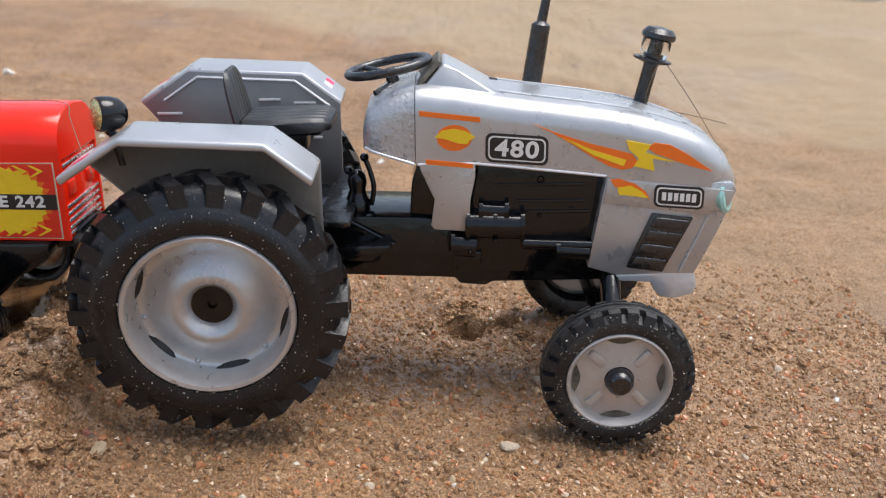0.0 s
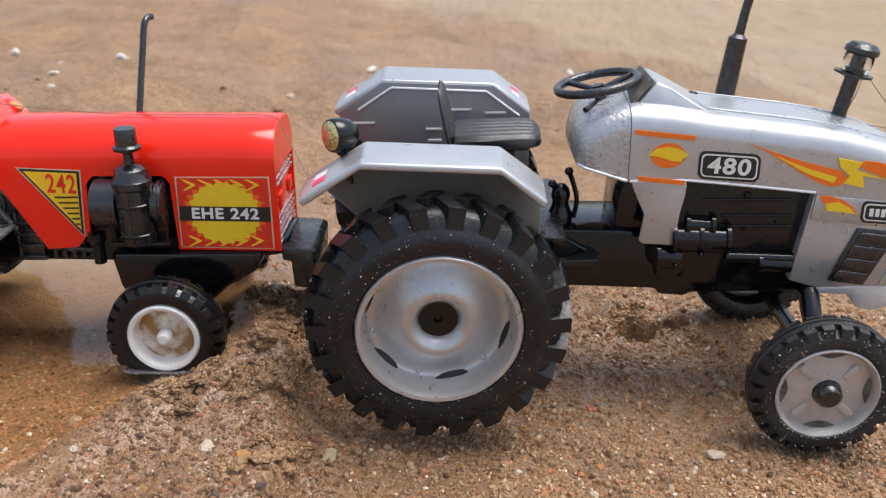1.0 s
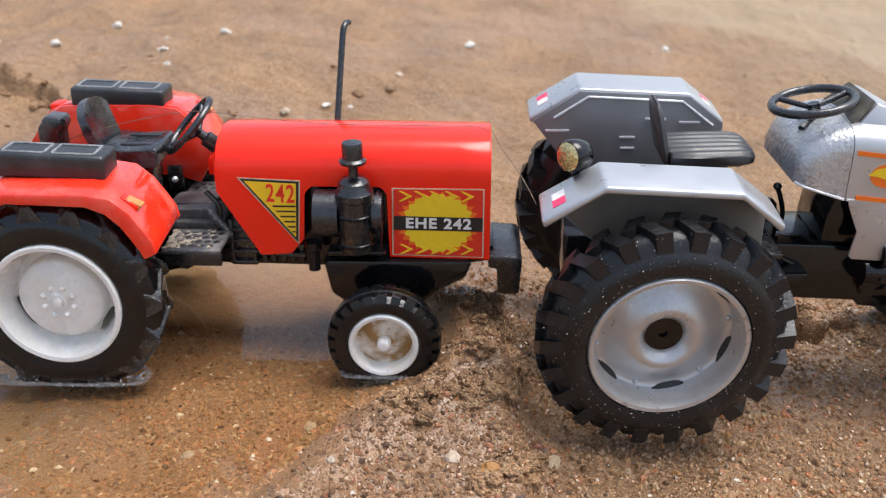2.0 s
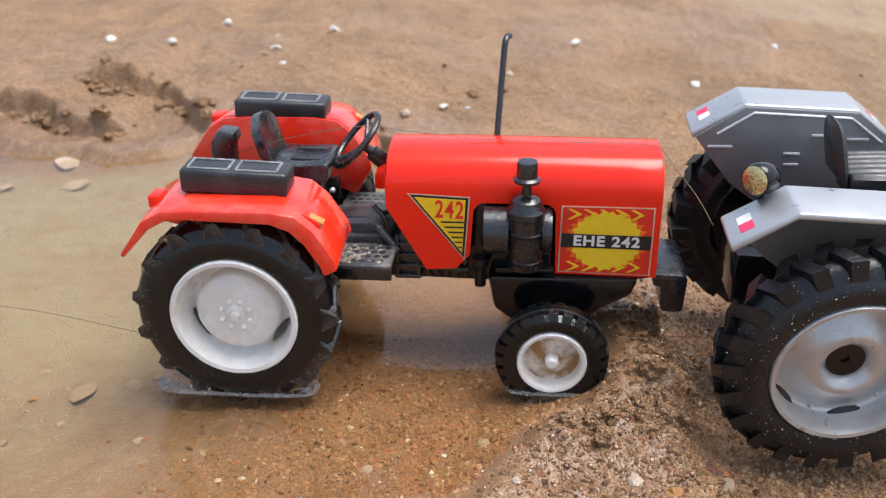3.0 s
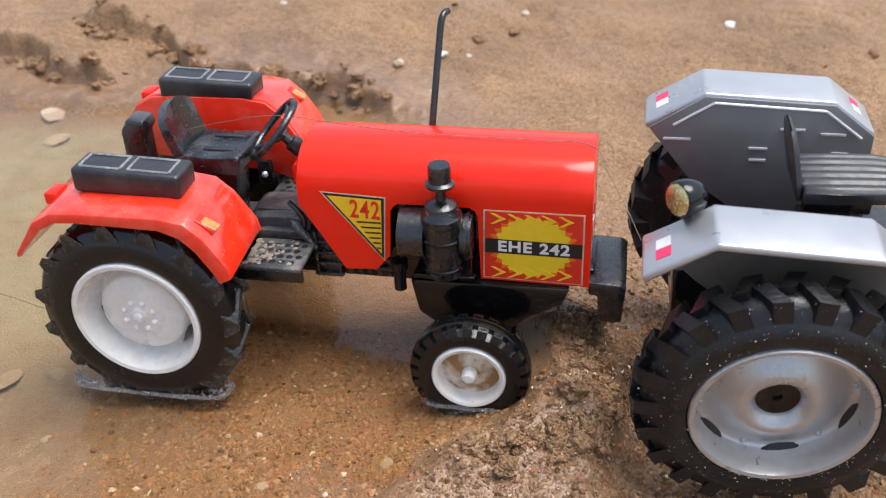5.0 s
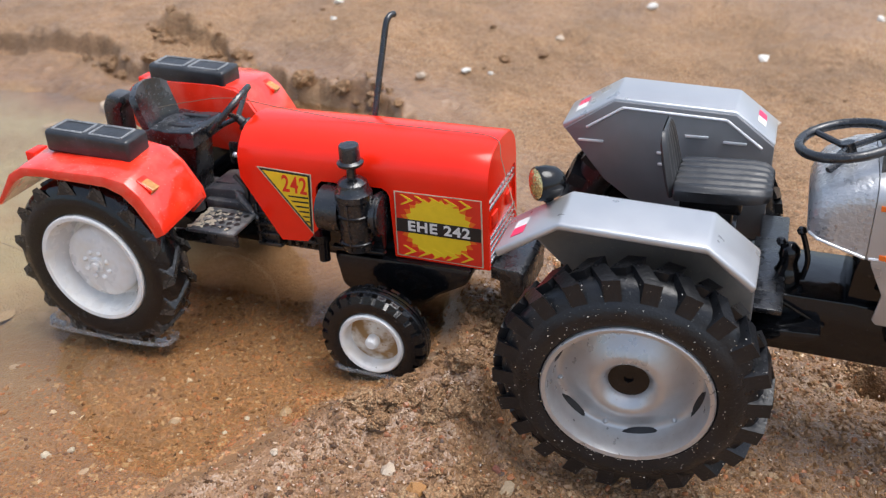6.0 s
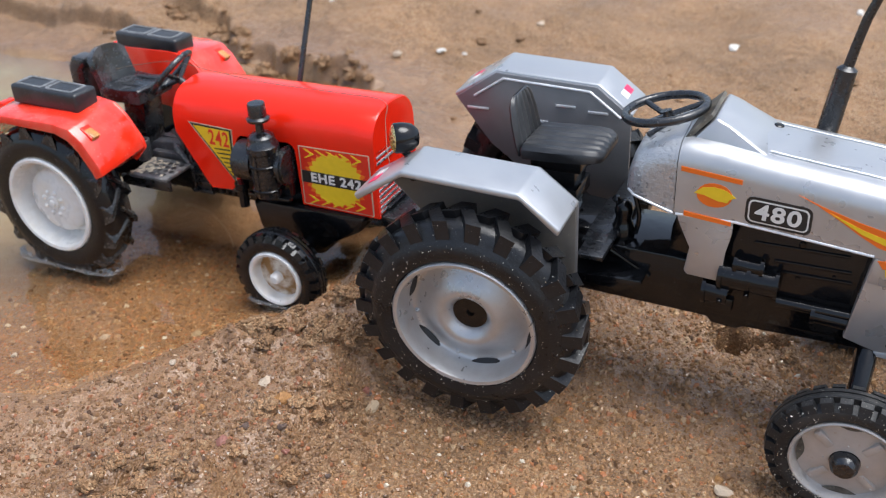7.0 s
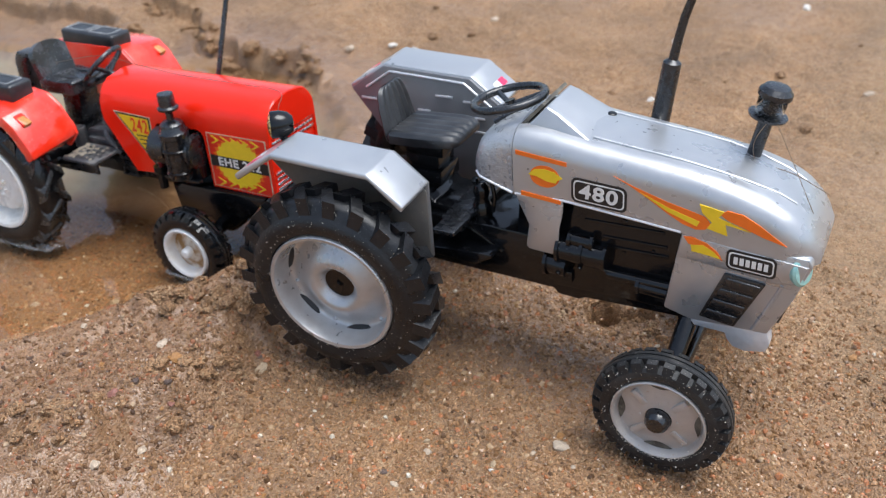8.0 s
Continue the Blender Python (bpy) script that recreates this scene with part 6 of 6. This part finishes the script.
KINDS = {"pale": (STONE, "pale quartz pebble lying on the sand"), "orange": (STONE_ORANGE, "orange brown pebble on the sand"), "dark": (STONE_DARK, "dark brown pebble on the sand"), "red": (STONE_RED, "reddish pebble on the wet sand"), "white": (SHELL, "white stone chip on the wet sand"), "silt": (STONE_SILT, "silt-coated pebble under the shallow water")}
MESHES = {k: [pebble_mesh("pebble", m, 10 + 3 * i + len(k), 0.45 + 0.15 * i) for i in range(3)] for k, (m, _) in KINDS.items()}
PEBBLES = [("pale", -0.1104, 0.1851, 0.0032), ("orange", -0.1012, 0.1808, 0.0034), ("pale", 0.0288, 0.2479, 0.0022), ("pale", 0.0181, 0.2110, 0.0034), ("orange", 0.0162, 0.2160, 0.0018),
           ("dark", -0.1037, 0.1657, 0.0024), ("dark", -0.0945, 0.1700, 0.0020), ("dark", -0.0905, 0.1640, 0.0018), ("red", -0.0925, 0.1672, 0.0017), ("red", -0.1061, 0.1587, 0.0024), ("red", -0.0880, 0.2040, 0.0022), ("silt", -0.0840, 0.2000, 0.0036), ("pale", -0.0935, 0.1530, 0.0028), ("orange", -0.1198, 0.1678, 0.0018),
           ("orange", -0.0519, 0.2156, 0.0016), ("pale", -0.0969, 0.1388, 0.0026), ("pale", -0.0195, 0.1761, 0.0020),
           ("white", 0.0037, 0.1929, 0.0011), ("white", -0.1596, 0.1978, 0.0014),
           ("white", -0.1620, 0.1900, 0.0012), ("pale", -0.1400, 0.1800, 0.0016), ("pale", -0.3529, 0.3955, 0.0125), ("pale", -0.3414, 0.3732, 0.0105), ("pale", -0.3735, 0.3701, 0.0080),
           ("white", -0.1816, 0.4599, 0.0050), ("white", -0.1700, 0.4640, 0.0030), ("white", -0.3287, 0.5747, 0.0070), ("white", -0.2861, 0.5316, 0.0058), ("white", -0.3445, 0.5211, 0.0060), ("white", -0.2577, 0.5650, 0.0060), ("silt", -0.2712, 0.2226, 0.0075), ("silt", -0.2564, 0.2264, 0.0040), ("silt", -0.2879, 0.2330, 0.0030), ("white", -0.0408, 0.5490, 0.0060),
           ("pale", -0.2900, 0.5500, 0.0040), ("white", -0.3900, 0.5400, 0.0060), ("pale", -0.1500, 0.5300, 0.0050), ("white", -0.2750, 0.5000, 0.0035), ("pale", -0.2000, 0.4420, 0.0050), ("pale", -0.2450, 0.2000, 0.0020), ("orange", -0.1750, 0.2050, 0.0018), ("dark", -0.0830, 0.1720, 0.0014),
           ("pale", -0.1900, 0.1650, 0.0020), ("white", -0.2050, 0.1680, 0.0022), ("white", -0.2000, 0.1720, 0.0018), ("white", 0.0600, 0.3000, 0.0018), ("pale", 0.1050, 0.2600, 0.0024), ("white", 0.1150, 0.2400, 0.0014),
           ("orange", 0.0900, 0.2900, 0.0022), ("pale", 0.0300, 0.1900, 0.0014), ("white", -0.0300, 0.4600, 0.0040), ("pale", 0.0700, 0.5000, 0.0050), ("white", 0.0200, 0.6200, 0.0060), ("white", -0.1100, 0.6000, 0.0060)]
rng = random.Random(5)
for i, (kind, x, y, r) in enumerate(PEBBLES):
    ob = new("pebble", MESHES[kind][i % 3])
    r = r * (0.8 if y < 0.3 else 0.62)
    ob.location = (x, y, z_at(x, y) + r * 0.1)
    ob.rotation_euler = (rng.uniform(-0.2, 0.2), rng.uniform(-0.2, 0.2), rng.uniform(0, 6.3))
    ob.scale = (r, r * rng.uniform(0.65, 0.95), r * (0.25 if r > 0.0045 else 0.4 if kind == "silt" else 1.0))
    tagged(ob, KINDS[kind][1], "pebble", "loose pebbles")

for k in range(64):
    x, y = rng.uniform(-0.135, 0.12), rng.uniform(0.13, 0.30)
    if float(shore_distance(np.array([x]), np.array([y]))[0]) < 0.004 or abs(y - CY) < 0.02:
        continue
    kind = rng.choice(("orange", "silt", "pale", "dark", "orange", "pale"))
    ob = new("pebble", MESHES[kind][k % 3])
    r = 0.0006 + 0.0011 * rng.random() ** 2
    ob.location = (x, y, z_at(x, y) + r * 0.1)
    ob.rotation_euler, ob.scale = (rng.uniform(-0.3, 0.3), rng.uniform(-0.3, 0.3), rng.uniform(0, 6.3)), (r, r * rng.uniform(0.6, 0.95), r)
    tagged(ob, KINDS[kind][1], "pebble", "loose pebbles")

for k in range(40):
    x, y = rng.uniform(-0.30, -0.145), rng.uniform(0.15, 0.245)
    if float(shore_distance(np.array([x]), np.array([y]))[0]) > -0.004:
        continue
    kind = rng.choice(("orange", "orange", "silt", "silt", "pale"))
    ob = new("pebble", MESHES[kind][k % 3])
    r = 0.0007 + 0.0016 * rng.random() ** 2
    ob.location = (x, y, z_at(x, y) + r * 0.1)
    ob.rotation_euler, ob.scale = (rng.uniform(-0.3, 0.3), rng.uniform(-0.3, 0.3), rng.uniform(0, 6.3)), (r, r * rng.uniform(0.6, 0.95), r * 0.8)
    tagged(ob, KINDS[kind][1] if kind == "silt" else KINDS[kind][1].split(" ")[0] + " pebble sunk in the shallow puddle", "pebble", "sunken pebbles")

rock = new("rock", pebble_mesh("rock", SHELL, 77, 0.6))
rock.location, rock.scale = (0.70, 1.36, z_at(0.70, 1.36) + 0.01), (0.30, 0.07, 0.07)
tagged(rock, "pale grey stone far off on the dry sand", "stone")


def clod_mesh(seed, mat=SAND, fine=3):
    """A crumbling lump of damp sand."""
    bm = bmesh.new()
    bmesh.ops.create_icosphere(bm, subdivisions=fine, radius=1.0)
    off = Vector((seed * 3.1, seed * 1.7, 0))
    for v in bm.verts:
        d = v.co.normalized()
        v.co *= 0.85 + 0.55 * noise.noise(d * 1.3 + off) + 0.25 * noise.noise(d * 3.2 + off) + 0.12 * noise.noise(d * 7.0 + off)
        v.co.z *= 0.7
    return finish("clod", bm, mat, 0)


CLODS = [clod_mesh(k) for k in range(7)]
CRUMBS = [clod_mesh(k, SAND, 2) for k in range(7)]
rng = random.Random(17)


def clods(count, line, spread, sizes, label):
    """Lumps strewn along a line of the ground."""
    for k in range(count):
        u = rng.random() * (len(line) - 1)
        i = min(int(u), len(line) - 2)
        (xa, ya), (xb, yb) = line[i], line[i + 1]
        x = xa + (xb - xa) * (u - i) + rng.gauss(0, spread)
        y = ya + (yb - ya) * (u - i) + rng.gauss(0, spread)
        r = sizes[0] + (sizes[1] - sizes[0]) * rng.random() ** 2.5
        ob = new("clod", (CLODS if r > 0.0024 else CRUMBS)[rng.randrange(7)])
        ob.location = (x, y, z_at(x, y) + r * 0.1)
        ob.rotation_euler = (rng.uniform(-0.4, 0.4), rng.uniform(-0.4, 0.4), rng.uniform(0, 6.3))
        ob.scale = (r, r * rng.uniform(0.7, 1.0), r * rng.uniform(0.7, 1.0))
        tagged(ob, label, "sand clod", "sand clods")


clods(70, [(-0.124, 0.2005), (-0.114, 0.2025), (-0.104, 0.211), (-0.097, 0.225), (-0.101, 0.245), (-0.106, 0.262)], 0.0042, (0.0012, 0.0046), "crumbly damp sand lump on the ridge between the tractors")
clods(80, [(-0.090, 0.205), (-0.092, 0.188), (-0.100, 0.170), (-0.113, 0.150), (-0.127, 0.130)], 0.0048, (0.0010, 0.0038), "crumbly damp sand lump on the slope")
clods(22, [(-0.004, 0.279), (0.000, 0.286), (0.010, 0.292), (0.020, 0.285), (0.024, 0.278)], 0.003, (0.0010, 0.0032), "sand lump round a small pit")
clods(26, LEDGE_LOW[1:], 0.004, (0.0014, 0.0058), "sand lump on the eroded bank")
clods(60, LEDGE_HIGH[:-1], 0.005, (0.0014, 0.0068), "sand lump on the eroded bank")
clods(2, [(0.0020, 0.2860), (0.0060, 0.2880)], 0.0006, (0.0050, 0.0062), "sand lump overhanging a small pit")
clods(22, [(-0.131, 0.128), (-0.125, 0.137), (-0.1215, 0.147), (-0.105, 0.1445), (-0.103, 0.140)], 0.0022, (0.0010, 0.0034), "sand lump at a small slump in the slope")
clods(24, [(-0.30, 0.58), (-0.20, 0.52), (-0.10, 0.50), (0.0, 0.50), (0.12, 0.50)], 0.06, (0.0012, 0.0044), "sand crumb on the ground behind")
clods(26, [(0.085, 0.30), (0.12, 0.27), (0.15, 0.24)], 0.02, (0.0010, 0.0030), "sand lump on the open ground")

CAKED = [clod_mesh(20 + k, DRY_CAKE, 2) for k in range(5)]
for k in range(64):
    u, v = rng.random() ** 1.9, rng.random()
    r = rng.uniform(0.0003, 0.0011)
    ob = new("clod", CAKED[k % 5])
    ob.location = (-0.1930 + 0.0125 * u, RY - 0.0255 + 0.0128 * v, 0.0518 + r * 0.12)
    ob.rotation_euler, ob.scale = (0, 0, rng.uniform(0, 6.3)), (r, r * 0.8, r * 0.45)
    tagged(ob, "wet sand caked on the footplate", "sand clod", "sand on the footplate")


def grain_field(name, mat, count, area, sizes, seed, label, bias=None, sink=-0.05):
    """Loose grains sunk into the sand, as one mesh."""
    r = np.random.RandomState(seed)
    x0, x1, y0, y1 = area
    x, y = r.uniform(x0, x1, count * 3), r.uniform(y0, y1, count * 3)
    keep = np.ones(len(x), bool) if bias is None else r.rand(len(x)) < bias(x, y)
    x, y = x[keep][:count], y[keep][:count]
    n = len(x)
    z = ground_height(x[None, :], y[None, :])[0]
    s = sizes[0] * (sizes[1] / sizes[0]) ** (r.rand(n) ** 2.2)
    gold = (1 + 5 ** 0.5) / 2
    ico = np.array([(-1, gold, 0), (1, gold, 0), (-1, -gold, 0), (1, -gold, 0), (0, -1, gold), (0, 1, gold), (0, -1, -gold), (0, 1, -gold), (gold, 0, -1), (gold, 0, 1), (-gold, 0, -1), (-gold, 0, 1)]) / 1.902
    tri = np.array([(0, 11, 5), (0, 5, 1), (0, 1, 7), (0, 7, 10), (0, 10, 11), (1, 5, 9), (5, 11, 4), (11, 10, 2), (10, 7, 6), (7, 1, 8), (3, 9, 4), (3, 4, 2), (3, 2, 6), (3, 6, 8), (3, 8, 9), (4, 9, 5), (2, 4, 11), (6, 2, 10), (8, 6, 7), (9, 8, 1)])
    v = ico[None] * (1 + r.uniform(-0.28, 0.28, (n, 12, 1))) * r.uniform(0.6, 1.1, (n, 1, 3))
    a = r.uniform(0, 6.28, n)
    ca, sa = np.cos(a)[:, None], np.sin(a)[:, None]
    v = np.stack([v[..., 0] * ca - v[..., 1] * sa, v[..., 0] * sa + v[..., 1] * ca, v[..., 2]], -1) * s[:, None, None]
    v += np.stack([x, y, z + s * sink], -1)[:, None, :]
    f = (tri[None] + 12 * np.arange(n)[:, None, None]).reshape(-1, 3)
    me = bpy.data.meshes.new(name)
    me.vertices.add(n * 12)
    me.vertices.foreach_set("co", v.astype(np.float32).ravel())
    me.loops.add(f.size)
    me.loops.foreach_set("vertex_index", f.astype(np.int32).ravel())
    me.polygons.add(len(f))
    me.polygons.foreach_set("loop_start", np.arange(0, f.size, 3, dtype=np.int32))
    me.update(calc_edges=True)
    me.polygons.foreach_set("use_smooth", np.zeros(len(f), bool))
    me.materials.append(mat)
    return tagged(new(name, me), label, "sand", kind="stuff")


dry_side = lambda x, y: np.where(shore_distance(x, y) > 0, 0.40 + 0.60 * step(shore_distance(x, y), 0.002, 0.016), np.where((x > -0.205) & (y < 0.24), 0.05, 0.0)) * (1 - 0.75 * step(y, 0.27, 0.33)) 
on_slope = lambda x, y: step(-x + 0.012 * value_noise(x, y, 0.02, 39), 0.078, 0.092) * step(-y, -0.27, -0.24)
grain_field("sand_grains", GRAIN, 36000, (-0.135, 0.150, 0.125, 0.34), (0.00035, 0.0013), 31, "loose coarse sand grains of mixed browns", lambda x, y: dry_side(x, y) * (1 - on_slope(x, y)))
grain_field("wet_sand_grains", WET_GRAIN, 11000, (-0.235, -0.075, 0.120, 0.27), (0.0003, 0.00115), 32, "wet coarse sand grains on the slope by the puddle", lambda x, y: dry_side(x, y) * on_slope(x, y))
under = lambda x, y: (shore_distance(x, y) < -0.003) * (1 - step(-x, 0.19, 0.25))
grain_field("bed_grains", BED_GRAIN, 14000, (-0.30, -0.11, 0.14, 0.26), (0.0004, 0.0015), 37, "coarse brown sand grains under the shallow water", under, -0.40)
